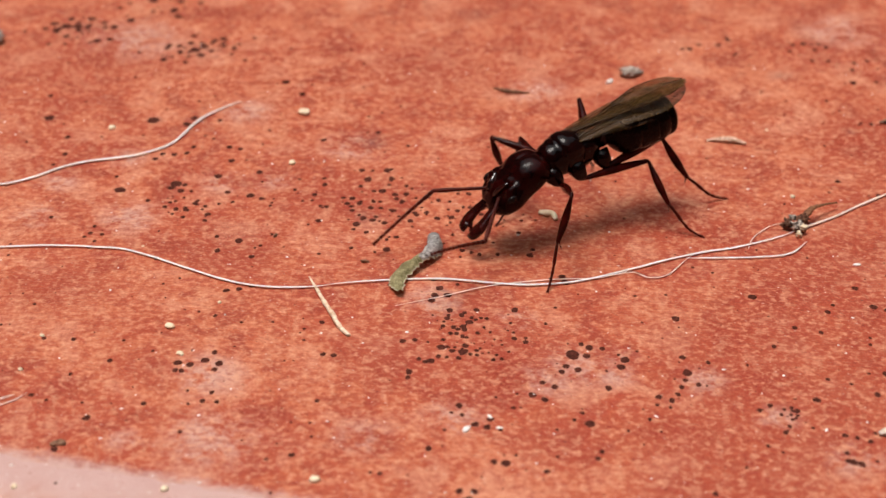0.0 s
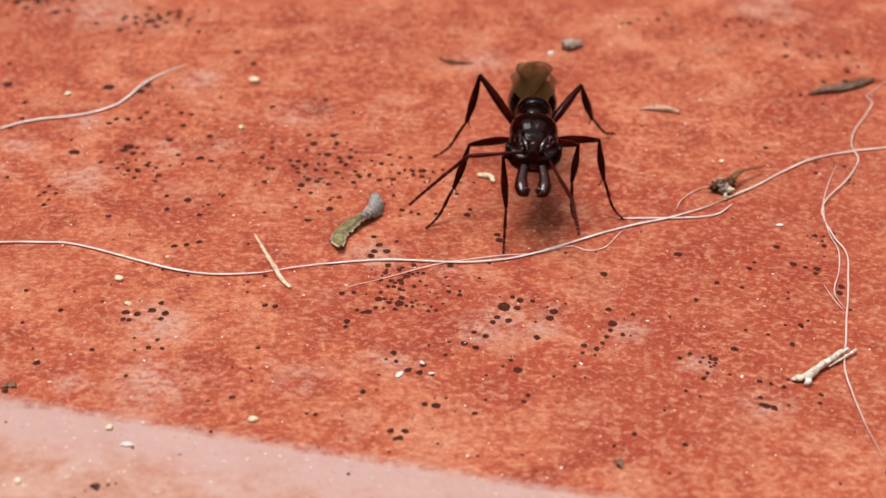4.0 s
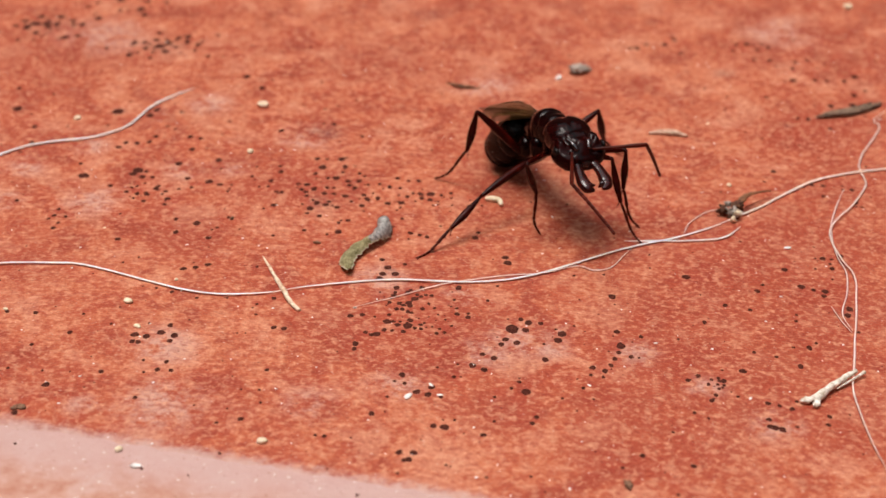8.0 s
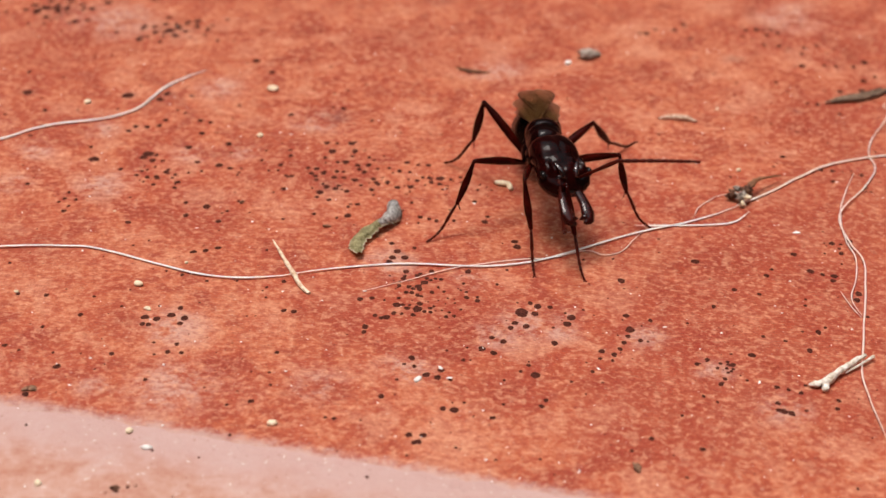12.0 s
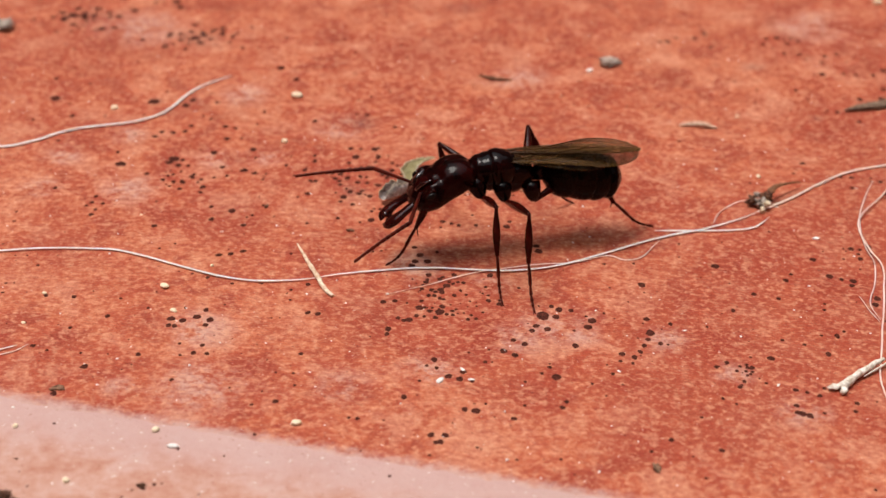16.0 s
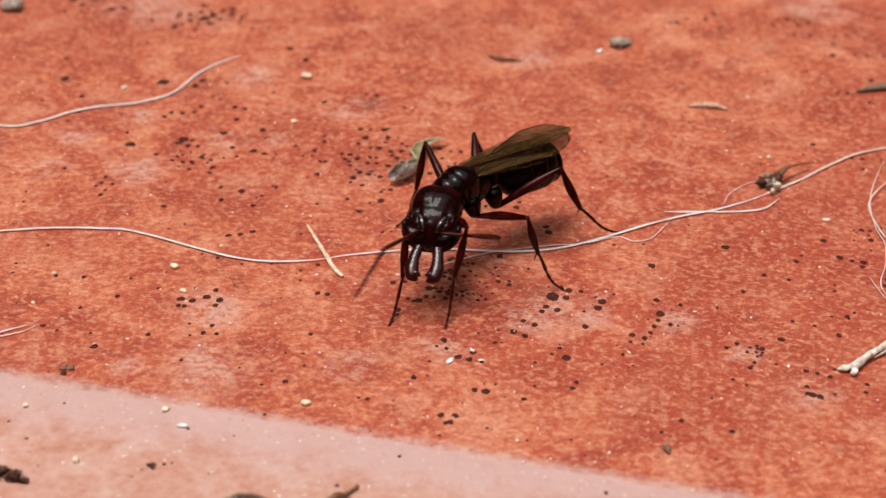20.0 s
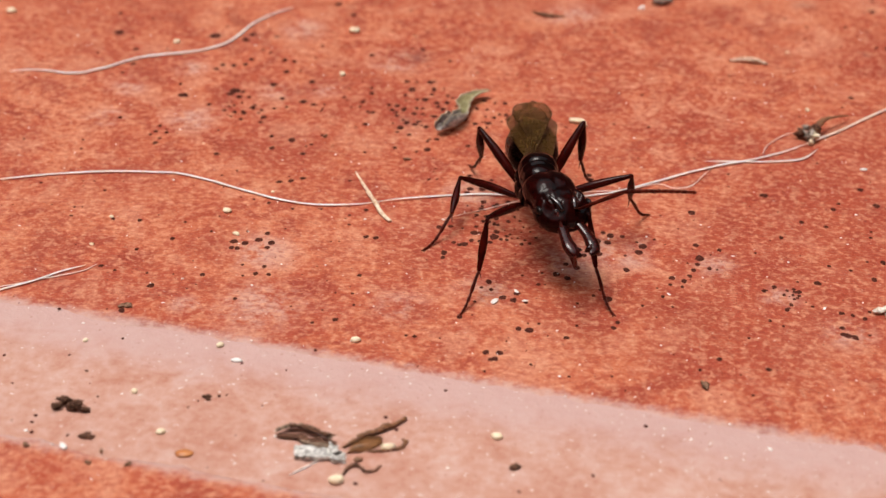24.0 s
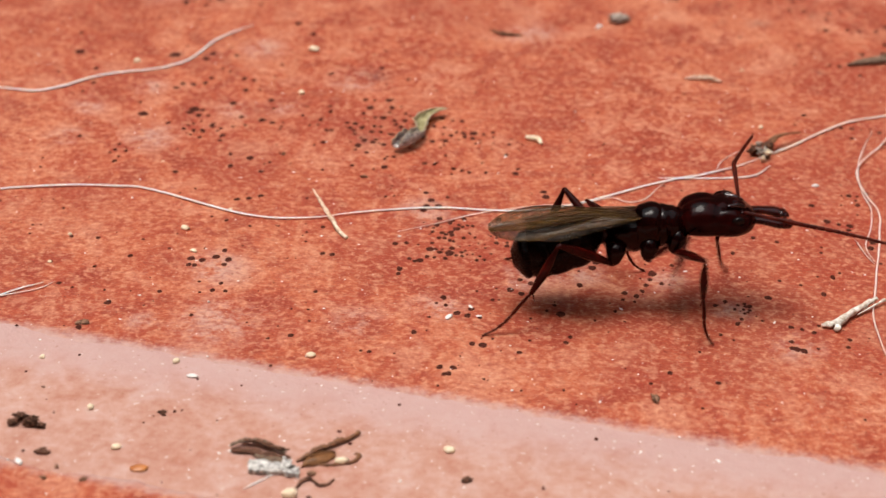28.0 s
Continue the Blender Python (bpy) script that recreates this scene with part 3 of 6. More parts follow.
DOTS += [(8.64, -0.35, 0.11), (5.40, -0.50, 0.11), (1.81, -0.58, 0.15), (14.60, -0.67, 0.13), (6.03, -0.79, 0.20), (1.13, -0.97, 0.17), (18.20, -1.04, 0.09), (-15.39, -1.10, 0.17), (-6.70, -1.11, 0.07), (-5.89, -1.11, 0.07), (14.37, -1.13, 0.13), (-15.52, -1.13, 0.11), (1.64, -1.17, 0.17), (9.05, -1.22, 0.07), (16.86, -1.24, 0.13), (2.22, -1.28, 0.13), (17.36, -1.39, 0.11), (17.88, -1.64, 0.13), (-11.32, -1.95, 0.11), (13.47, -2.10, 0.11), (19.47, -2.18, 0.13), (16.71, -2.48, 0.13), (-7.16, -2.64, 0.06), (6.43, -2.73, 0.13), (-0.82, -2.75, 0.15), (19.30, -2.80, 0.13), (-16.04, -2.92, 0.13), (16.68, -3.04, 0.15), (16.88, -3.12, 0.18), (6.24, -3.21, 0.13), (17.19, -3.24, 0.17), (17.21, -3.29, 0.15), (-16.33, -3.32, 0.17)]
DOTS += [(-6.47, -3.39, 0.13), (-6.53, -3.45, 0.09), (1.91, -3.58, 0.15), (2.41, -3.64, 0.19), (2.45, -3.70, 0.13), (4.07, -4.18, 0.13), (-3.17, -4.47, 0.09), (-2.78, -4.53, 0.11), (10.84, -5.42, 0.13), (0.47, -5.57, 0.17), (1.08, -5.58, 0.15), (-7.12, -5.94, 0.09), (0.88, -6.08, 0.17), (12.97, -6.10, 0.13), (0.68, -6.14, 0.13), (9.92, -6.32, 0.09), (12.07, -8.09, 0.08)]


def lichen():
    """Clusters of small black dots: x, y, how many, spread across and along in mm, dot size."""
    bm = bmesh.new()
    fields = (
        ((-14.21, 38.15), 22, 2.0, 1.6, 0.20), ((-23.29, 40.37), 28, 2.0, 1.8, 0.24), ((-17.36, 36.39), 12, 1.4, 1.0, 0.16),
        ((-18.10, 44.79), 14, 2.0, 1.8, 0.22), ((24.85, 33.97), 24, 3.2, 4.0, 0.15), ((22.03, 38.66), 12, 2.4, 2.0, 0.14),
        ((16.63, 39.23), 8, 1.8, 1.4, 0.14), ((21.80, 11.66), 10, 1.1, 0.7, 0.11), ((23.05, 20.18), 12, 1.8, 1.2, 0.12),
        ((1.33, 6.20), 16, 2.2, 1.2, 0.07), ((-4.20, 18.60), 40, 3.0, 2.6, 0.09), ((1.50, 16.80), 14, 2.4, 1.0, 0.08),
        ((14.60, 0.10), 10, 1.4, 0.8, 0.07), ((10.20, 1.90), 6, 1.0, 1.0, 0.07), ((-20.50, 7.50), 6, 2.0, 2.0, 0.09),
        ((0.30, 7.00), 18, 1.5, 1.0, 0.10), ((0.60, 5.00), 12, 1.3, 0.7, 0.10), ((-1.00, 17.60), 20, 3.6, 1.2, 0.09),
        ((-13.80, 17.80), 14, 1.2, 1.0, 0.10),
    )
    rng = random.Random(5)
    taken = []
    for (cx, cy), count, sx, sy, size in fields:
        for _ in range(count):
            r = size * rng.choice((0.45, 0.6, 0.8, 0.95, 1.1, 1.35))
            for _try in range(12):
                x, y = cx + rng.gauss(0, sx * 0.66), cy + rng.gauss(0, sy * 0.66)
                if all((x - u) ** 2 + (y - v) ** 2 > (r + w) ** 2 * 1.15 for u, v, w in taken[-90:]):
                    break
            taken.append((x, y, r))
            dot(bm, x, y, r, rng)
    for x, y, r in DOTS:
        dot(bm, x, y, 0.92 * r, rng)
    for _ in range(600):
        x, y = rng.uniform(-30, 34), rng.uniform(-9, 48)
        if not on_grout(x, y):
            dot(bm, x, y, rng.choice((0.03, 0.04, 0.05, 0.075)), rng)
    for _ in range(50):
        x = rng.uniform(-22, 24)
        dot(bm, x, joint_line.y - 0.23 * x - rng.uniform(1, 9.6), rng.uniform(0.03, 0.09), rng)
    return tagged(part("black_lichen_dots", bm, LICHEN), "tiny black lichen dots in clusters on the terracotta tile", "lichen", kind="stuff")


def dot(bm, x, y, r, rng):
    z = floor_z(x, y)
    n, spin = 10, rng.random() * 6.28
    stretch = rng.uniform(0.9, 1.3)
    ring = []
    for j in range(n):
        a = 2 * math.pi * j / n + spin
        rr = r * rng.uniform(0.78, 1.14)
        ring.append(bm.verts.new((x + rr * math.cos(a) * stretch, y + rr * 1.35 * math.sin(a), z + 0.002)))
    ring2 = [bm.verts.new((x + (v.co.x - x) * 0.6, y + (v.co.y - y) * 0.6, z + 0.012 + r * 0.10)) for v in ring]
    for j in range(n):
        bm.faces.new((ring[j], ring[(j + 1) % n], ring2[(j + 1) % n], ring2[j]))
    bm.faces.new(ring2)


lichen()


# ---- fine grit ----
def grit():
    bm = bmesh.new()
    rng = random.Random(9)
    for k in range(420):
        x, y = rng.uniform(-28, 32), rng.uniform(-18, 44)
        r = rng.uniform(0.022, 0.055) * (1.4 if rng.random() < 0.12 else 1.0)
        lump(bm, (x, y, floor_z(x, y) + r * 0.35), (r * rng.uniform(0.8, 1.5), r, r * 0.55), 0.3, 1, k)
    return tagged(part("pale_grit", bm, WHITE_CHIP), "scattered pale grains of sand on the tiles", "grit", kind="stuff")


grit()


# ---- fibres ----
def fibre(name, line, radius, material, label, lift=0.06, seed=1, wave=0.05, parent=None):
    pts = []
    for k, (x, y) in enumerate(line):
        pts.append((x, y, floor_z(x, y) + radius + lift * (0.5 + 0.5 * noise.noise(Vector((k * 0.7, seed, 0))))))
    pts = smooth_line(pts, 7)
    pts = [q + Vector((wave * noise.noise(q * 0.6 + Vector((seed, 0, 0))), wave * noise.noise(q * 0.6 + Vector((0, seed, 9))), 0)) for q in pts]
    bm = bmesh.new()
    n = len(pts)
    rad = [radius * (1 + 0.18 * noise.noise(Vector((k * 0.21, seed, 3)))) * min(1.0, 0.35 + 4 * k / n, 0.35 + 4 * (n - 1 - k) / n) for k in range(n)]
    tube(bm, pts, [1.25 * r for r in rad], 8, 0.62)
    if parent is not None:
        return part(name, bm, material, parent)
    return tagged(part(name, bm, material), label, "fibre", "fibres on the tile")


LONG = "long wavy white fibre lying across the terracotta tile"
FINE = "hair-thin pinkish fibre curling over the tile"
LONG_FIBRE = tagged(new("fibre"), LONG, "fibre", "fibres on the tile")
NEAR_STRAND = fibre("strand", [(-26.94, 7.94), (-25.27, 8.31), (-23.08, 9.03), (-21.09, 9.43), (-19.36, 9.69), (-17.29, 9.79), (-15.47, 9.62), (-12.29, 8.21), (-10.23, 7.33), (-8.27, 6.99), (-6.36, 7.19), (-5.42, 7.50)], 0.050, FIBRE_WHITE, "", 0.10, 1, 0.03, LONG_FIBRE)
fibre("strand", [(-5.56, 7.44), (-4.48, 7.81), (-2.29, 8.41), (-0.07, 8.74), (2.17, 8.68), (4.13, 8.72), (6.11, 9.25), (7.85, 10.12), (10.23, 11.61), (12.36, 12.84), (14.20, 13.65), (16.11, 14.78), (17.44, 15.78)], 0.050, FIBRE_WHITE, "", 0.10, 1, 0.03, LONG_FIBRE)
fibre("strand", [(17.27, 15.65), (17.78, 16.05), (19.53, 17.61), (21.35, 19.35), (23.18, 20.87), (25.59, 21.90), (27.21, 22.34), (29.67, 23.04)], 0.054, FIBRE_PINK, "", 0.10, 1, 0.03, LONG_FIBRE)
FINE_FIBRE = fibre("fibre", [(-2.04, 6.06), (-0.03, 7.11), (2.17, 8.35), (3.86, 8.98), (5.55, 9.45), (7.26, 9.76), (9.01, 10.52), (9.84, 10.16), (10.72, 10.49), (11.48, 11.73), (12.05, 12.64)], 0.026, FIBRE_PINK, FINE, 0.12, 2)
fibre("fibre", [(11.67, 13.22), (12.99, 13.29), (14.47, 13.42), (15.96, 13.55), (17.05, 13.97), (17.94, 15.06)], 0.045, FIBRE_WHITE, "short white fibre looped beside a dry crumb", 0.12, 3)
fibre("fibre", [(14.85, 14.16), (15.17, 15.10), (15.66, 15.94), (16.34, 16.61), (17.15, 16.97)], 0.022, FIBRE_PINK, FINE, 0.2, 4)
FREE_FIBRE = fibre("fibre", [(-27.87, 21.63), (-26.28, 21.90), (-24.22, 21.67), (-22.72, 22.40), (-21.31, 23.70), (-20.11, 24.43), (-18.17, 24.99), (-16.91, 25.66), (-15.75, 26.99), (-14.75, 29.65), (-13.56, 31.34), (-12.61, 32.32)], 0.060, FIBRE_WHITE, "wavy white fibre with one free end on the tile", 0.10, 5)
fibre("fibre", [(30.43, 32.21), (28.51, 29.66), (27.79, 28.67), (27.92, 27.52), (26.28, 24.22), (25.66, 22.40), (25.68, 20.46), (24.59, 18.14), (23.09, 15.76), (22.49, 14.12), (22.67, 11.70), (22.97, 10.01), (22.35, 6.46), (21.66, 3.39), (20.94, 0.04), (20.83, -2.42), (20.97, -4.74), (21.15, -6.74)], 0.034, FIBRE_PINK, FINE, 0.25, 6)
fibre("fibre", [(24.34, 19.71), (23.41, 17.42), (22.76, 15.12), (22.49, 12.28), (22.65, 10.55), (22.24, 8.32), (21.66, 6.42), (21.85, 4.89)], 0.026, FIBRE_PINK, FINE, 0.2, 7)
fibre("fibre", [(21.25, 7.20), (21.55, 5.90), (21.83, 4.79)], 0.02, FIBRE_PINK, FINE, 0.1, 8)
fibre("fibre", [(-24.25, -3.49), (-22.49, -2.19), (-21.12, -1.29), (-19.99, -0.35), (-18.81, 0.41)], 0.045, FIBRE_WHITE, "short white fibre on the tile near the joint", 0.08, 9)
fibre("fibre", [(-23.07, -2.04), (-21.62, -1.43), (-20.42, -0.84), (-18.95, -0.17), (-18.30, 0.60)], 0.026, FIBRE_PINK, FINE, 0.08, 10)


# ---- crumbs, straws and husks ----
def crumb(name, place, radii, material, label, yaw=0.0, seed=0, rough=0.22, category="crumb", group=""):
    x, y = place
    bm = bmesh.new()
    lump(bm, (0, 0, radii[2] * 0.72), radii, rough, 2, seed)
    ob = part(name, bm, material)
    ob.matrix_basis = pose(x * MM, y * MM, floor_z(x, y) * MM, 0, 0, yaw)
    return tagged(ob, label, category, group)


SEEDS = ((-8.45, 28.82, 0.36), (-19.02, 26.39, 0.24), (-8.62, 22.62, 0.24), (-12.88, 6.14, 0.25), (-5.40, -5.08, 0.24), (-11.40, -5.81, 0.20), (18.02, 19.98, 0.17),
         (-18.57, 5.19, 0.13), (-12.14, 3.96, 0.16), (-10.86, 8.33, 0.12), (-14.52, -9.57, 0.19), (1.09, -11.78, 0.26), (-12.87, -12.37, 0.22), (-17.46, -5.83, 0.16),
         (-12.04, 3.89, 0.13), (-18.98, 2.44, 0.12), (-15.26, 13.43, 0.08), (29.85, 46.98, 0.40), (17.83, 27.86, 0.12), (-30.04, 30.13, 0.34))
for k, (x, y, r) in enumerate(SEEDS):
    crumb("cream_seed", (x, y), (r, r * 0.78, r * 0.5), CREAM, "small oval cream-coloured seed on the terracotta tile", k * 47, k, 0.14, "seed", "cream seeds")
CHIPS = ((-10.51, -6.94, 0.24), (0.76, -1.40, 0.24), (1.78, -0.41, 0.14), (2.17, -1.21, 0.13), (9.37, 33.95, 0.30), (-16.66, -13.64, 0.24), (-14.57, -2.53, 0.07),
         (16.13, -0.89, 0.11), (8.94, -0.15, 0.10), (12.31, 3.56, 0.09), (7.60, -7.89, 0.09), (12.39, -11.83, 0.13), (20.09, 13.04, 0.19))
for k, (x, y, r) in enumerate(CHIPS):
    crumb("white_chip", (x, y), (r * 1.15, r * 0.55, r * 0.30), WHITE_CHIP, "flat white mineral chip on the floor", k * 61, k + 40, 0.3, "chip", "white chips")
BITS = ((-4.22, 12.36, 0.19), (-8.82, 14.74, 0.17), (-16.11, -2.94, 0.22), (-16.38, -3.01, 0.20), (10.05, -7.59, 0.30), (-15.85, -12.90, 0.30),
        (-13.70, -14.69, 0.1), (-11.27, -9.92, 0.12), (1.84, -13.79, 0.25), (-15.04, -13.87, 0.13), (-15.45, -14.65, 0.15), (-13.81, -14.65, 0.14), (-18.20, -13.67, 0.17), (-11.35, -9.73, 0.20), (-16.01, -10.01, 0.07), (-16.90, -8.17, 0.09))
for k, (x, y, r) in enumerate(BITS):
    crumb("clay_crumb", (x, y), (r * 1.1, r * 0.65, r * 0.45), DARK_HUSK if on_grout(x, y) else CLAY_CRUMB, "rough brown crumb of clay on the tile", k * 71, k + 60, 0.7, "crumb", "clay crumbs")
crumb("amber_crumb", (-11.65, -13.77), (0.40, 0.24, 0.09), AMBER, "translucent amber crumb on the pale joint", 10, 90, 0.15)


def rod(name, line, radii, material, label, category, z=0.0, squash=0.8, sides=8, rough=0.04, seed=0, knots=0.22):
    """A straw or twig along a line of (x, y) resting on the floor."""
    rad = spread(radii, len(line))
    pts = [(x, y, floor_z(x, y) + r * squash + z) for (x, y), r in zip(line, rad)]
    pts = smooth_line(pts, 6)
    rad = [r * (1 + knots * noise.noise(Vector((k * (0.5 if knots < 0.3 else 0.9), seed, 2)))) for k, r in enumerate(spread(rad, len(pts)))]
    pts = [q + Vector((rough * noise.noise(Vector((k * 0.4, seed, 5))), rough * noise.noise(Vector((k * 0.4, seed, 7))), 0)) for k, q in enumerate(pts)]
    bm = bmesh.new()
    tube(bm, pts, rad, sides, squash)
    return tagged(part(name, bm, material), label, category)


rod("straw", [(-6.81, 10.83), (-6.18, 9.16), (-5.58, 7.65), (-5.09, 6.39), (-4.60, 5.63)], (0.04, 0.10, 0.13, 0.12, 0.10), STRAW, "split pale straw lying under the white fibre", "straw", seed=1)
rod("straw", [(14.21, 26.35), (15.09, 26.32), (15.74, 26.21), (16.41, 26.02)], (0.07, 0.19, 0.21, 0.09), plain("weathered_straw", (0.28, 0.12, 0.06), (0.86, 0.64, 0.49), 0.16, 0.7, 0.05), "short brown and cream straw on the tile", "straw", seed=2)
rod("husk", [(4.57, 17.60), (4.93, 17.43), (5.23, 17.38), (5.40, 16.87)], (0.14, 0.20, 0.18, 0.12), CREAM, "curled cream husk on the tile", "husk", seed=3)
rod("twig", [(2.41, 32.75), (3.27, 32.14), (4.48, 32.13)], (0.05, 0.16, 0.05), BROWN_TWIG, "faded flat twig sunk in the tile's dirt", "twig", seed=4)


GREY_BARK = plain("grey_bark", (0.035, 0.018, 0.011), (0.34, 0.22, 0.145), 0.18, 0.85, 0.10)


def bark_sliver():
    base = Vector((26.49, 29.78, 0))
    bm = bmesh.new()
    line = [Vector((*q, 0)) for q in ((24.39, 28.87), (25.39, 29.32), (26.48, 29.70), (27.61, 30.25), (28.75, 31.12))]
    tube(bm, [q + Vector((0, 0, 0.16 + 0.05 * (k % 2))) for k, q in enumerate(line)], [0.06, 0.26, 0.38, 0.32, 0.12], 8, 0.6)
    got = [line[2] + Vector((0.3, 0.1, 0.35)), line[3] + Vector((0.4, 0.3, 0.45))]
    tube(bm, got, [0.10, 0.05], 6)
    return tagged(part("bark_sliver", bm, GREY_BARK), "splintered grey-brown sliver of bark on the tile", "bark")


bark_sliver()


def weathered(bm, depth):
    """Pits and ridges on an old stick."""
    for v in bm.verts:
        v.co += Vector((noise.noise(v.co * 4.1), noise.noise(v.co * 4.3 + Vector((7, 0, 0))), noise.noise(v.co * 3.7 + Vector((0, 5, 0))))) * depth


def forked_stick():
    root = tagged(new("forked_twig"), "bleached forked twig with a splayed bone-like end", "twig")
    a, b = Vector((18.92, -1.18, 0)), Vector((21.20, 1.06, 0))
    d = (b - a).normalized()
    side = Vector((-d.y, d.x, 0))
    up = Vector((0, 0, 1))
    bm = bmesh.new()
    line = [a.lerp(b, u) + up * (0.22 + 0.14 * u) + side * 0.05 * math.sin(3.1 * u) for u in (0.0, 0.15, 0.35, 0.6, 0.8, 1.0)]
    tube(bm, smooth_line(line, 4), [r * (1 + 0.2 * noise.noise(Vector((k * 0.6, 3, 1)))) for k, r in enumerate(spread((0.24, 0.20, 0.17, 0.15, 0.15, 0.10), 21))], 11)
    weathered(bm, 0.06)
    part("shaft", bm, PALE_STICK, root)
    for s, reach in ((1, 0.46), (-1, 0.30)):
        bm = bmesh.new()
        tube(bm, smooth_line([a + d * 0.15 + up * 0.22, a - d * 0.10 + side * 0.20 * s + up * 0.20, a - d * reach + side * 0.36 * s + up * 0.17], 4), spread((0.16, 0.14, 0.17, 0.08), 9), 9)
        weathered(bm, 0.10)
        part("knob", bm, PALE_STICK, root)
    bm = bmesh.new()
    tube(bm, smooth_line([a.lerp(b, 0.50) - side * 0.13 + up * 0.16, a.lerp(b, 0.85) - side * 0.20 + up * 0.20, b + d * 0.28 - side * 0.24 + up * 0.22, b + d * 0.44 - side * 0.24 + up * 0.24], 4), spread((0.03, 0.055, 0.06, 0.10, 0.05), 13), 7)
    part("side_shoot", bm, PALE_STICK, root)
    return root


forked_stick()


def dry_floret():
    """The dark crumb with a twig in which the long fibre is caught."""
    root = tagged(new("dry_floret"), "dark dry floret crumb caught in the white fibre", "crumb")
    c = Vector((17.70, 16.36, 0.0))
    for k, (dx, dy, z, r, mat) in enumerate(((-0.55, 0.15, 0.34, 0.32, DARK_HUSK), (-0.05, -0.05, 0.30, 0.36, GREY_HUSK), (0.22, -0.38, 0.42, 0.20, CREAM), (0.30, 0.35, 0.52, 0.32, DARK_HUSK), (-0.05, -0.66, 0.18, 0.18, CREAM), (-0.25, 0.55, 0.46, 0.22, GREY_HUSK), (0.12, -0.10, 0.20, 0.30, DARK_HUSK))):
        bm = bmesh.new()
        lump(bm, c + Vector((dx, dy, z)), (r * 0.86, r * 0.74, r * 0.86), 0.85, 3, k + 20, 2.2)
        part("scale", bm, mat, root)
    bm = bmesh.new()
    e = Vector((20.07, 18.75, 0.0))
    line = smooth_line([c + Vector((0.2, 0.2, 0.5)), c.lerp(e, 0.30) + Vector((0.1, 0.35, 0.72)), c.lerp(e, 0.62) + Vector((0, 0.2, 0.62)), e + Vector((0, 0, 0.40))], 5)
    tube(bm, line, [r * (1 + 0.5 * noise.noise(Vector((k * 0.8, 1, 6)))) for k, r in enumerate(spread((0.20, 0.17, 0.09, 0.06), len(line)))], 7, 0.6)
    part("stalk", bm, BROWN_TWIG, root)
    return root


dry_floret()


def pebble_pair():
    root = tagged(new("grey_crumb"), "soft grey crumb on the terracotta tile", "crumb")
    soft = plain("grey_wool", (0.20, 0.15, 0.12), (0.62, 0.53, 0.46), 0.2, 0.9, 0.06, 0.1)
    c = Vector((10.51, 34.80, 0.0))
    for k, (dx, dy, r) in enumerate(((0, 0, 0.55), (0.55, 0.35, 0.36))):
        bm = bmesh.new()
        lump(bm, c + Vector((dx, dy, r * 0.5)), (r, r * 0.8, r * 0.62), 0.55, 3, k + 33, 1.8)
        part("lobe", bm, soft, root)
    return root


pebble_pair()
crumb("grey_bark_chip", (-28.23, 37.82), (0.85, 0.6, 0.45), GREY_HUSK, "weathered grey bark chip on the tile", 20, 101, 0.4, "bark")


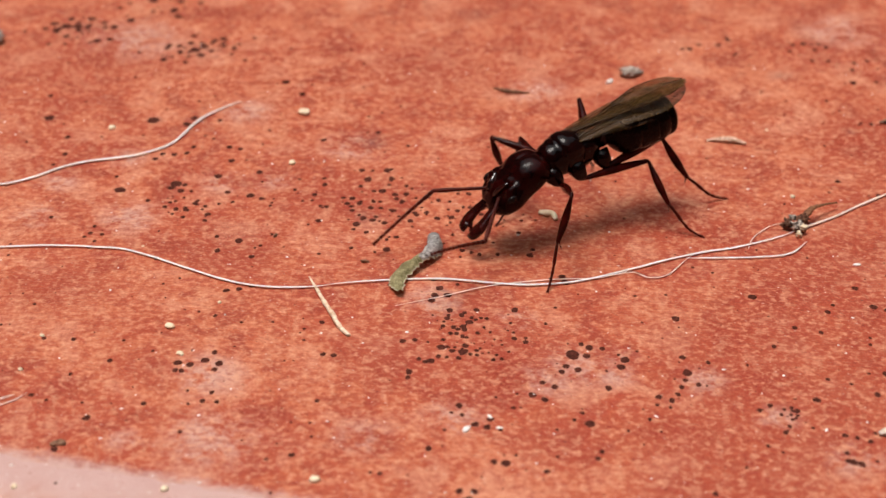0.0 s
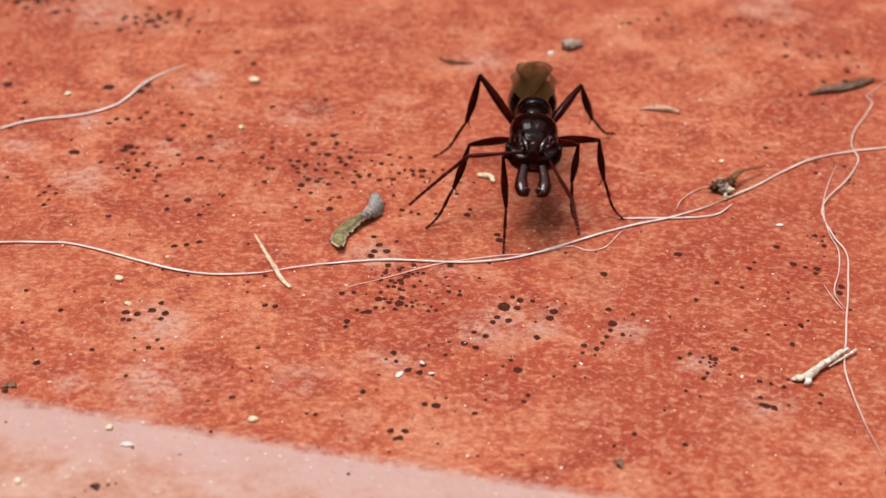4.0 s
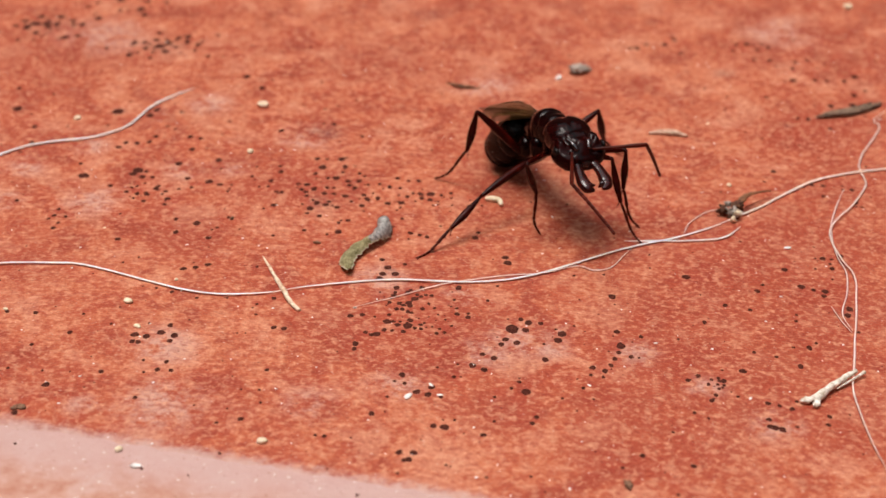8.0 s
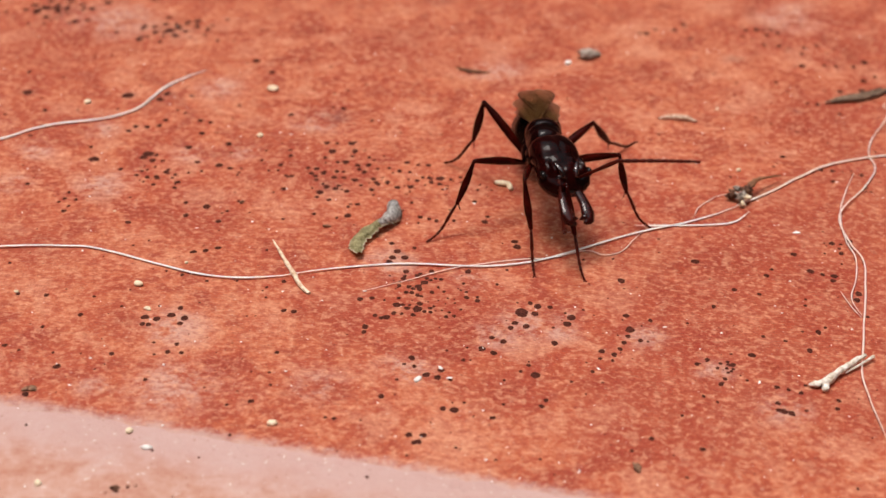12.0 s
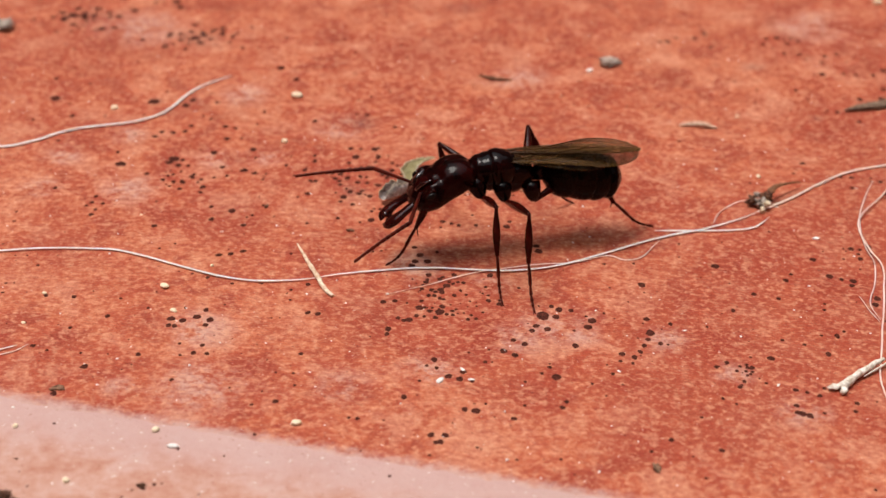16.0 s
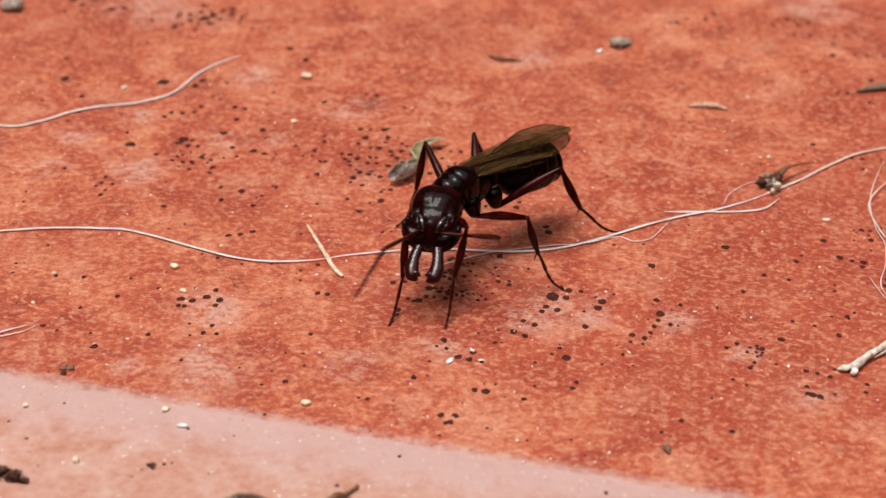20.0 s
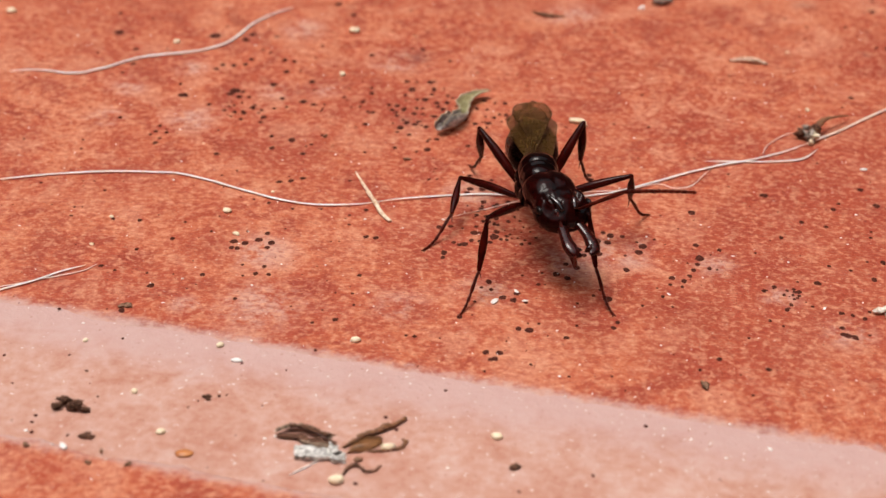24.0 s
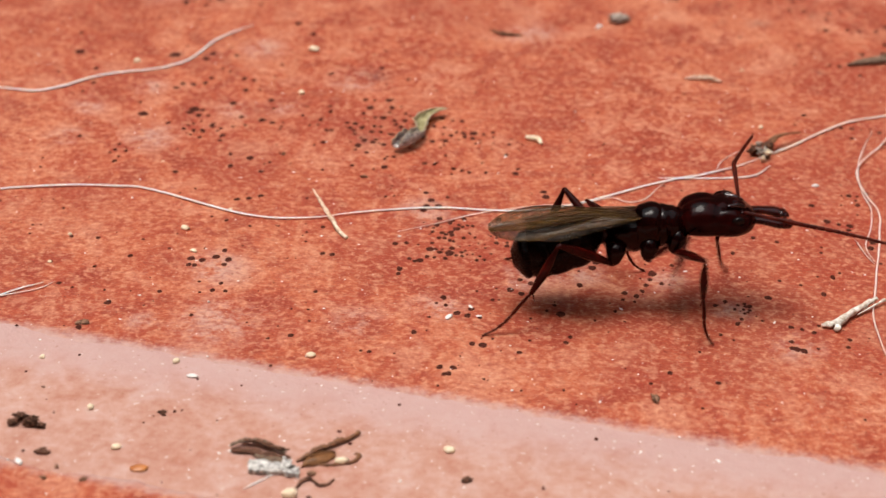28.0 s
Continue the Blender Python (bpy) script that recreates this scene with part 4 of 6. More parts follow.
def joint_debris():
    """Husk, flake and twig lying together on the pale joint."""
    g = GROUT_Z
    husk = tagged(new("bark_husk"), "splintered dark bark husk on the pale joint", "bark")
    for k, (line, radii, lift) in enumerate((
            (((-8.08, -12.20), (-7.37, -11.80), (-6.57, -12.07), (-5.72, -12.53)), (0.07, 0.15, 0.16, 0.08), 0.16),
            (((-8.01, -12.39), (-7.10, -12.46), (-6.36, -12.65), (-5.55, -12.72)), (0.10, 0.16, 0.17, 0.09), 0.05),
            (((-7.14, -12.46), (-6.72, -12.83), (-6.04, -13.02), (-5.60, -13.15)), (0.06, 0.15, 0.17, 0.10), 0.04),
            (((-7.54, -11.93), (-6.92, -11.98), (-6.26, -12.37), (-5.53, -12.52)), (0.04, 0.10, 0.12, 0.05), 0.30),
            (((-7.75, -11.79), (-7.23, -11.76), (-6.65, -11.88), (-6.08, -12.20)), (0.05, 0.09, 0.08, 0.03), 0.22))):
        bm = bmesh.new()
        pts = smooth_line([(x, y, g + lift + r * 0.6) for (x, y), r in zip(line, radii)], 6)
        tube(bm, pts, [r * (1 + 0.4 * noise.noise(Vector((j * 0.7, k, 3)))) for j, r in enumerate(spread(radii, len(pts)))], 9, 0.55)
        weathered(bm, 0.09)
        part("splinter", bm, DARK_HUSK if k in (1, 3) else GREY_BARK, husk, smooth=False)
    flake = tagged(new("grey_flake"), "crumpled grey-white flake beside a bark husk", "flake")
    lime = plain("lime_flake", (0.10, 0.08, 0.07), (0.90, 0.87, 0.82), 0.22, 0.8, 0.06)
    for k, (outline, z0, z1) in enumerate((
            (((-7.20, -13.17), (-6.54, -13.17), (-5.81, -13.35), (-5.71, -13.84), (-6.41, -13.88), (-7.11, -13.85)), 0.05, 0.26),
            (((-5.83, -13.24), (-5.39, -13.37), (-5.03, -13.42), (-5.03, -13.96), (-5.46, -14.02), (-5.76, -13.85)), 0.04, 0.20),
            (((-5.81, -12.93), (-5.46, -13.14), (-5.24, -13.51), (-5.55, -13.61), (-5.76, -13.39)), 0.16, 0.30))):
        bm = bmesh.new()
        slab(bm, outline, g + z0, g + z1)
        bmesh.ops.subdivide_edges(bm, edges=bm.edges, cuts=3, use_grid_fill=True)
        weathered(bm, 0.10)
        part("sheet", bm, lime, flake, smooth=False)
    bm = bmesh.new()
    slab(bm, ((-5.03, -13.27), (-4.78, -12.64), (-4.28, -12.25), (-3.76, -12.18), (-3.59, -12.57), (-3.93, -12.90), (-4.47, -13.16)), g + 0.05, g + 0.11)
    bmesh.ops.subdivide_edges(bm, edges=bm.edges, cuts=2, use_grid_fill=True)
    weathered(bm, 0.12)
    tagged(part("brown_scale", bm, plain("brown_film", (0.10, 0.035, 0.010), (0.34, 0.15, 0.055), 0.5, 0.45, 0.03)), "thin glossy brown leaf scale under the twig", "leaf")
    rod("twig", [(-5.20, -12.97), (-4.73, -12.48), (-4.34, -12.06), (-3.93, -11.84), (-3.58, -11.54), (-3.21, -11.28), (-2.73, -10.72)], (0.05, 0.12, 0.14, 0.13, 0.16, 0.10, 0.08), BROWN_TWIG, "knobbly brown twig lying on the pale joint", "twig", 0.05, 0.7, 7, 0.14, 11, 0.9)
    rod("twig", [(-4.39, -13.08), (-3.73, -13.04), (-3.18, -12.93), (-2.82, -12.75), (-2.66, -12.36), (-2.81, -12.21)], (0.05, 0.09, 0.08, 0.09, 0.06), BROWN_TWIG, "thin bent brown stalk beside the twig", "twig", 0.0, 0.7, 7, 0.14, 12, 0.9)
    rod("husk", [(-5.04, -14.74), (-4.92, -14.33), (-4.62, -14.08), (-4.37, -14.22), (-4.12, -14.47), (-3.80, -14.37), (-3.58, -14.02)], (0.04, 0.09, 0.11, 0.06, 0.09, 0.07, 0.05), DARK_HUSK, "small curled brown husk on the pale joint", "husk", 0.0, 0.7, 7, 0.05, 13, 0.5)
    fibre("fibre", [(-7.21, -14.90), (-6.42, -14.19), (-5.67, -13.38)], 0.03, FIBRE_WHITE, "short pale fibre under the grey flake", 0.05, 14)
    crumb("husk", (-3.37, -12.86), (0.30, 0.17, 0.16), CREAM, "pale husk caught in the bent brown stalk", 5, 78, 0.3, "husk")
    root = tagged(new("brown_clod"), "dark brown crumbly clod on the pale joint", "crumb")
    c = Vector((-17.03, -10.88, g))
    for k, (dx, dy, r) in enumerate(((-0.25, 0.25, 0.34), (0.25, -0.1, 0.36), (-0.5, -0.1, 0.24), (0.75, -0.25, 0.20))):
        bm = bmesh.new()
        lump(bm, c + Vector((dx, dy, r * 0.6)), (r * 1.0, r * 0.75, r * 0.55), 0.95, 3, k + 50, 2.6)
        part("lobe", bm, DARK_HUSK, root)
    crumb("cream_seed", (-5.29, -15.17), (0.34, 0.26, 0.2), CREAM, "small oval cream-coloured seed on the pale joint", 10, 77, 0.14, "seed", "cream seeds")
    crumb("clay_crumb", (-4.54, -13.72), (0.2, 0.14, 0.1), CLAY_CRUMB, "rough brown crumb on the pale joint", 10, 79, 0.3, "crumb", "clay crumbs")


joint_debris()


# ---- curled leaf bit, which the ant drags ----
def leaf_strip(bm, line, widths, scoop, tilt, seed):
    """A twisted trough-like strip along a line; returns its two rims."""
    pts = smooth_line(line, 6)
    n, m = len(pts) - 1, 8
    ws, sc, tl = spread(widths, n + 1), spread(scoop, n + 1), spread(tilt, n + 1)
    grid, rims = [], ([], [])
    for i, q in enumerate(pts):
        d = (pts[min(i + 1, n)] - pts[max(i - 1, 0)]).normalized()
        side = Vector((-d.y, d.x, 0)).normalized()
        up = d.cross(side)
        a = radians(tl[i])
        side, up = side * math.cos(a) + up * math.sin(a), up * math.cos(a) - side * math.sin(a)
        row = []
        for j in range(m + 1):
            w = 2 * j / m - 1
            fray = 1 + (0.42 * noise.noise(Vector((i * 0.9, w * 3, seed))) if abs(w) > 0.9 else 0.0)
            p = q + side * (ws[i] * fray * math.sin(sc[i] * w) / max(1.0, sc[i] * 0.6)) + up * (ws[i] * fray * (1 - math.cos(sc[i] * w)) * 0.8)
            p += Vector((1, 1, 1)) * 0.05 * noise.noise(p * 2.2 + Vector((seed, 0, 0)))
            p.z = max(p.z, 0.03)
            row.append(bm.verts.new(p))
        rims[0].append(row[0].co.copy())
        rims[1].append(row[-1].co.copy())
        grid.append(row)
    for a, b in zip(grid, grid[1:]):
        for j in range(m):
            bm.faces.new((a[j], a[j + 1], b[j + 1], b[j]))
    bmesh.ops.solidify(bm, geom=bm.faces[:], thickness=0.05)
    return rims


def leaf_bit():
    root = tagged(new("curled_leaf"), "small curled olive leaf bit with a grey withered end", "leaf")
    wool = plain("withered_leaf", (0.20, 0.17, 0.155), (0.94, 0.90, 0.86), 0.20, 0.9, 0.10, 0.15)
    green = plain("olive_leaf", (0.21, 0.18, 0.07), (0.66, 0.59, 0.33), 0.30, 0.6, 0.08, 0.3)
    pale = plain("leaf_margin", (0.42, 0.36, 0.23), (0.70, 0.63, 0.46), 0.3, 0.7, 0.03, 0.3)
    for name, material, line, widths, scoop, tilt, seed in (
            ("blade", green, ((-2.90, 0.05, 0.42), (-2.3, -0.30, 0.36), (-1.5, -0.52, 0.26), (-0.7, -0.42, 0.20), (-0.2, -0.12, 0.20), (0.35, 0.05, 0.20)), (0.16, 0.34, 0.42, 0.40, 0.30, 0.26), (0.9, 1.2, 1.5, 1.8, 2.0), (14, 10, 4, -5, -10), 1.0),
            ("withered_half", wool, ((0.0, -0.02, 0.20), (0.7, 0.16, 0.18), (1.5, 0.22, 0.20), (2.2, 0.10, 0.24), (2.75, -0.08, 0.30)), (0.24, 0.42, 0.54, 0.58, 0.34), (1.9, 2.2, 2.5, 2.5, 1.8), (-10, -16, -10, 4, 10), 4.0)):
        bm = bmesh.new()
        rims = leaf_strip(bm, line, widths, scoop, tilt, seed)
        blade = part(name, bm, material, root, "grey withered half of the leaf" if name != "blade" else "")
        for rim in rims:
            bm = bmesh.new()
            tube(bm, rim, 0.032 if name == "blade" else 0.022, 5)
            part("margin", bm, pale, blade, "pale curled leaf margin")
    return root


LEAF = leaf_bit()


# ---- the winged trap-jaw ant ----
NECK = Vector((1.45, 0.0, 0.05))
GASTER = Vector((-2.2, 0.0, -0.30))  # where the gaster hinges on the waist
HEAD_SIZE = Vector((1.14, 1.07, 0.97))  # long, flat head
LEGS = {  # hip in the ant's space, lengths of femur, tibia and tarsus, in mm
    "front": ((1.00, 0.62, -1.30), 3.5, 2.5, 2.4),
    "middle": ((-0.20, 0.80, -1.45), 4.0, 2.45, 2.4),
    "hind": ((-1.78, 0.68, -1.53), 3.7, 2.8, 2.95),
}


def limb(name, length, profile, material, parent, sides=10, squash=1.0, bow=0.0):
    """A limb along x from 0 to its length; profile: radii at even steps."""
    n = 4 * (len(profile) - 1) + 1
    bm = bmesh.new()
    us = [k / (n - 1) for k in range(n)]
    tube(bm, [(length * u, 0, bow * math.sin(math.pi * u)) for u in us], spread(profile, n), sides, squash)
    return part(name, bm, material, parent)


def tarsus(length, parent):
    """Five small joints and two claws."""
    bm = bmesh.new()
    cuts = (0.0, 0.46, 0.64, 0.77, 0.87, 1.0)
    line, rad = [], []
    for k, (p, q) in enumerate(zip(cuts, cuts[1:])):
        r = 0.088 - 0.007 * k
        for f, g in ((0.0, 0.62), (0.15, 0.85), (0.55, 0.95), (0.85, 1.12), (0.96, 0.9)):
            u = p + (q - p) * f
            line.append((length * u, 0, -0.24 * math.sin(math.pi * u ** 1.6)))
            rad.append(r * g)
    line.append((length, 0, 0))
    rad.append(0.03)
    tube(bm, line, rad, 7)
    for s in (-1, 1):
        tube(bm, [(length * 0.985, 0, 0.0), (length * 1.0 + 0.10, 0.07 * s, 0.02), (length * 1.0 + 0.17, 0.12 * s, -0.05)], [0.035, 0.028, 0.01], 5)
    return part("tarsus", bm, SHELL_FEELER, parent)


def jaw(side, parent):
    """A long mandible, bowed outwards, with two hooked teeth at its tip."""
    bm = bmesh.new()
    s = side
    line = smooth_line([(2.84, 0.36 * s, -0.02), (3.20, 0.45 * s, -0.07), (3.62, 0.52 * s, -0.16), (4.05, 0.54 * s, -0.28), (4.40, 0.45 * s, -0.38), (4.60, 0.20 * s, -0.42)], 4)
    tube(bm, line, spread((0.27, 0.25, 0.26, 0.33, 0.30, 0.06), len(line)), 12, 0.72)
    tube(bm, [(4.22, 0.48 * s, -0.30), (4.34, 0.24 * s, -0.28), (4.36, 0.09 * s, -0.28)], [0.20, 0.13, 0.02], 8)
    tube(bm, [(4.10, 0.48 * s, -0.42), (4.22, 0.28 * s, -0.53), (4.26, 0.12 * s, -0.56)], [0.18, 0.11, 0.02], 8)
    return part("mandible", bm, SHELL_JAW, parent)


def wing(side, fore, parent):
    """A membrane with thickness, folded back over the gaster, and its veins."""
    s = side
    root = Vector((-0.15, 0.50 * s, 0.72)) if fore else Vector((-0.45, 0.50 * s, 0.60))
    length, width = (7.2, 2.35) if fore else (5.2, 1.6)
    yaw = radians(180 + (4.5 if fore else 1.0) * s)
    ax = Vector((math.cos(yaw), math.sin(yaw), 0.0))
    ay = Vector((-ax.y, ax.x, 0.0)) * s
    bm = bmesh.new()
    n, m = 22, 8

    def place(u, w, lift=0.0):
        lead = 0.10 + 0.10 * math.sin(math.pi * u)
        chord = width * (0.16 + 0.84 * min(1.0, u * 1.5) ** 0.8) * math.sqrt(max(0.002, 1 - max(0.0, (u - 0.62) / 0.38) ** 2))
        y = lead * 0.5 - chord * (w - 0.45)
        z = (0.12 if fore else 0.0) * math.sin(math.pi * u) + (0.30 if fore else 0.12) * u - 0.34 * (w - 0.45) ** 2 * u * 2 + 0.035 * noise.noise(Vector((u * 6, w * 3, 2.0 + s))) + lift
        z -= (0.22 if s > 0 else 0.0) * 0.35
        z += 0.26 * y * math.sqrt(u)  # the wings lean like a roof
        return root + ax * (length * u) + ay * y + Vector((0, 0, z))

    grid = [[bm.verts.new(place(1 - (1 - i / n) ** 1.7, j / m)) for j in range(m + 1)] for i in range(n + 1)]
    for a, b in zip(grid, grid[1:]):
        for j in range(m):
            bm.faces.new((a[j], a[j + 1], b[j + 1], b[j]))
    bmesh.ops.solidify(bm, geom=bm.faces[:], thickness=0.012)
    membrane = part("forewing" if fore else "hindwing", bm, WING, parent)
    veins = ((0.0, 0.02, 0.95, 0.03, 0.055), (0.0, 0.25, 0.62, 0.10, 0.045), (0.0, 0.45, 0.80, 0.42, 0.040), (0.0, 0.60, 0.60, 0.85, 0.036), (0.42, 0.18, 0.66, 0.40, 0.030), (0.55, 0.06, 0.88, 0.30, 0.030))
    for u0, w0, u1, w1, r in veins if fore else veins[:3]:
        bm = bmesh.new()
        k = 12
        tube(bm, [place(u0 + (u1 - u0) * i / k, w0 + (w1 - w0) * i / k, 0.012) for i in range(k + 1)], spread((r * 0.8, r * 0.55, r * 0.25), k + 1), 5)
        part("vein", bm, VEIN, membrane)
    return membrane


def relief(bm, depth, scale, seed):
    """Shallow dents and ridges over a plate."""
    bm.normal_update()
    for v in bm.verts:
        q = Vector((v.co.x * scale, abs(v.co.y) * scale, v.co.z * scale + seed * 5.0))
        v.co += v.normal * depth * (noise.noise(q) + 0.4 * noise.noise(q * 2.3))


def build_ant():
    ant = tagged(new("trap_jaw_ant"), "glossy dark red-brown winged trap-jaw ant walking on the tile", "ant")
    # thorax: pronotum collar, domed scutum, scutellum and sloping propodeum
    bm = bmesh.new()
    loft(bm, [(1.66, 0.02, 0.42, 0.38, 0.40), (1.48, 0.04, 0.66, 0.58, 0.62), (1.10, 0.02, 0.84, 0.74, 0.96), (0.75, 0.04, 0.92, 0.84, 1.18), (0.45, 0.04, 0.88, 0.80, 1.22)], 22)
    relief(bm, 0.05, 2.6, 1)
    part("pronotum", bm, SHELL_BODY, ant)
    bm = bmesh.new()
    loft(bm, [(0.80, 0.14, 0.66, 0.66, 0.60), (0.58, 0.16, 0.88, 0.84, 0.95), (0.20, 0.16, 0.95, 0.88, 1.40), (-0.25, 0.14, 0.90, 0.82, 1.42), (-0.52, 0.10, 0.78, 0.68, 1.30)], 24)
    relief(bm, 0.05, 2.2, 2)
    part("scutum", bm, SHELL_BODY, ant)
    bm = bmesh.new()
    loft(bm, [(-0.30, 0.30, 0.42, 0.30, 0.2), (-0.50, 0.44, 0.46, 0.36, 0.3), (-0.74, 0.40, 0.36, 0.28, 0.3), (-0.86, 0.34, 0.14, 0.12, 0.15)], 16)
    part("scutellum", bm, SHELL_BODY, ant)
    bm = bmesh.new()
    loft(bm, [(-0.30, 0.0, 0.78, 0.64, 1.30), (-0.75, -0.02, 0.80, 0.60, 1.24), (-1.20, -0.08, 0.74, 0.54, 1.02), (-1.58, -0.20, 0.52, 0.40, 0.66), (-1.74, -0.28, 0.24, 0.18, 0.3)], 20)
    relief(bm, 0.09, 3.0, 3)
    part("propodeum", bm, SHELL_BODY, ant)
    # waist with its upright node
    bm = bmesh.new()
    loft(bm, [(-1.58, -0.36, 0.20, 0.18, 0.20), (-1.80, -0.32, 0.34, 0.42, 0.36), (-2.00, -0.26, 0.40, 0.80, 0.44), (-2.18, -0.28, 0.36, 0.56, 0.42), (-2.36, -0.34, 0.24, 0.22, 0.26)], 16)
    part("petiole", bm, SHELL_BODY, ant)
    gaster = new("gaster")
    gaster.parent = ant
    gaster.location = GASTER * MM
    # gaster in four overlapping plates
    for x0, x1, w0, w1 in ((-2.12, -3.70, 0.42, 1.28), (-3.60, -4.75, 1.28, 1.33), (-4.66, -5.60, 1.32, 1.16), (-5.50, -6.42, 1.14, 0.50)):
        bm = bmesh.new()
        xm = (x0 + x1) / 2
        wm = max(w0, w1) * (0.90 if w0 < 0.5 else 1.0)
        drop = lambda x: -0.26 - 0.045 * max(0.0, -x - 2.3) ** 1.15
        loft(bm, [(x0 + 0.05, drop(x0), w0 * 0.90, w0 * 0.84, w0 * 0.86), (x0 - 0.12, drop(x0), w0, w0 * 0.92, w0 * 0.94), (xm, drop(xm), wm, wm * 0.92, wm * 0.98), (x1, drop(x1), w1, w1 * 0.94, w1 * 0.94), (x1 - 0.04, drop(x1), w1 * 0.72, w1 * 0.66, w1 * 0.66)], 24)
        bmesh.ops.translate(bm, vec=-GASTER, verts=bm.verts)
        part("gaster_plate", bm, SHELL_GASTER, gaster)
    # head
    head = new("head")
    head.parent = ant
    bm = bmesh.new()
    loft(bm, [(-0.06, 0.0, 0.34, 0.30, 0.30), (0.06, 0.06, 0.70, 0.56, 0.54), (0.34, 0.12, 1.04, 0.82, 0.78), (0.90, 0.16, 1.16, 0.98, 0.94), (1.45, 0.14, 1.14, 0.92, 0.98), (2.00, 0.10, 1.30, 0.80, 0.94), (2.45, 0.06, 1.30, 0.66, 0.84), (2.80, 0.02, 1.08, 0.48, 0.66), (3.02, -0.02, 0.74, 0.32, 0.46), (3.10, -0.04, 0.44, 0.18, 0.26)], 40, 2.2)
    bmesh.ops.subdivide_edges(bm, edges=[e for e in bm.edges if e.calc_length() > 0.16], cuts=1, use_grid_fill=True)
    bm.normal_update()
    for v in bm.verts:
        x, y, z = v.co
        if z > 0:  # furrow along the crown, hollows for the feelers
            v.co.z -= 0.06 * math.exp(-(y / 0.16) ** 2) * (1 if x < 1.7 else 0.3)
            v.co.z -= 0.20 * math.exp(-((abs(y) - 0.60) / 0.22) ** 2 - ((x - 2.40) / 0.40) ** 2)
            v.co.z += 0.14 * math.exp(-(y / 0.22) ** 2 - ((x - 2.5) / 0.3) ** 2)
            v.co.z += 0.12 * math.exp(-((abs(y) - 0.95) / 0.16) ** 2 - ((x - 1.95) / 0.40) ** 2)
            v.co.z -= 0.10 * math.exp(-((x - 1.55) / 0.10) ** 2) * min(1.0, abs(y) / 0.4)
            # uneven knobs and ridges of the face
            face = math.exp(-((x - 2.25) / 0.45) ** 2)
            v.co.z += face * (0.19 * noise.noise(Vector((x * 3.4, abs(y) * 3.8, 8.0))) + 0.05 * noise.noise(Vector((x * 7, abs(y) * 7, 2.0))))
        # fine folds that fan out from the crown
        v.co += v.normal * 0.012 * math.sin(abs(y) * 15 + 3.0 * noise.noise(Vector((x * 1.2, y * 1.2, 3)))) * min(1.0, max(0.0, 2.7 - x), max(0.0, x - 0.4))
        v.co += v.normal * 0.045 * noise.noise(Vector((x * 2.6, abs(y) * 5.0, z * 5.0))) * min(1.0, max(0.0, x - 1.1))
    part("head_capsule", bm, SHELL_HEAD, head)
    for s in (-1, 1):
        bm = bmesh.new()
        lump(bm, (2.24, 1.20 * s, 0.40), (0.25, 0.14, 0.21), 0.0, 3)
        part("eye", bm, EYE, head)
        bm = bmesh.new()
        tube(bm, smooth_line([(2.66, 0.30 * s, 0.56), (2.32, 0.40 * s, 0.76), (1.90, 0.60 * s, 0.86)], 4), spread((0.12, 0.15, 0.06), 9), 8)
        part("brow_ridge", bm, SHELL_FACE, head)
        jaw(s, head)
        bm = bmesh.new()
        lump(bm, (2.55, 0.52 * s, 0.40), (0.13, 0.13, 0.12), 0.0, 2)
        part("feeler_socket", bm, SHELL_LEG, head)
    bm = bmesh.new()
    loft(bm, [(2.50, 0.22, 0.28, 0.40, 0.1), (2.85, 0.16, 0.34, 0.26, 0.1), (3.12, 0.02, 0.24, 0.12, 0.1), (3.2, -0.02, 0.10, 0.05, 0.06)], 14)
    part("clypeus", bm, SHELL_FACE, head)
    for piece in head.children:
        piece.data.transform(Matrix.Diagonal((*HEAD_SIZE, 1)))
    # feelers: one long shaft, then a whip of eleven joints
    feelers = {}
    for side in ("left", "right"):
        shaft = limb("scape", 2.75, (0.075, 0.085, 0.09, 0.10, 0.12, 0.10), SHELL_FEELER, head, 8)
        bm = bmesh.new()
        cuts = np.cumsum([0, 0.30, *[0.36] * 9, 0.46])
        cuts = cuts / cuts[-1] * 4.0
        line, rad = [], []
        for k, (p, q) in enumerate(zip(cuts, cuts[1:])):
            r = 0.105 - 0.0028 * k
            for f, g in ((0.0, 0.70), (0.14, 0.95), (0.55, 1.0), (0.86, 1.06), (0.97, 0.80)):
                x = p + (q - p) * f
                line.append((x, 0, -0.012 * x * x))
                rad.append(r * g)
        line.append((4.0, 0, -0.012 * 16))
        rad.append(0.03)
        tube(bm, line, rad, 8)
        whip = part("funiculus", bm, SHELL_FEELER, head)
        feelers[side] = (shaft, whip)
    # wings
    for s in (-1, 1):
        wing(s, False, ant)
    for s in (-1, 1):
        wing(s, True, ant)
    # legs
    limbs = {}
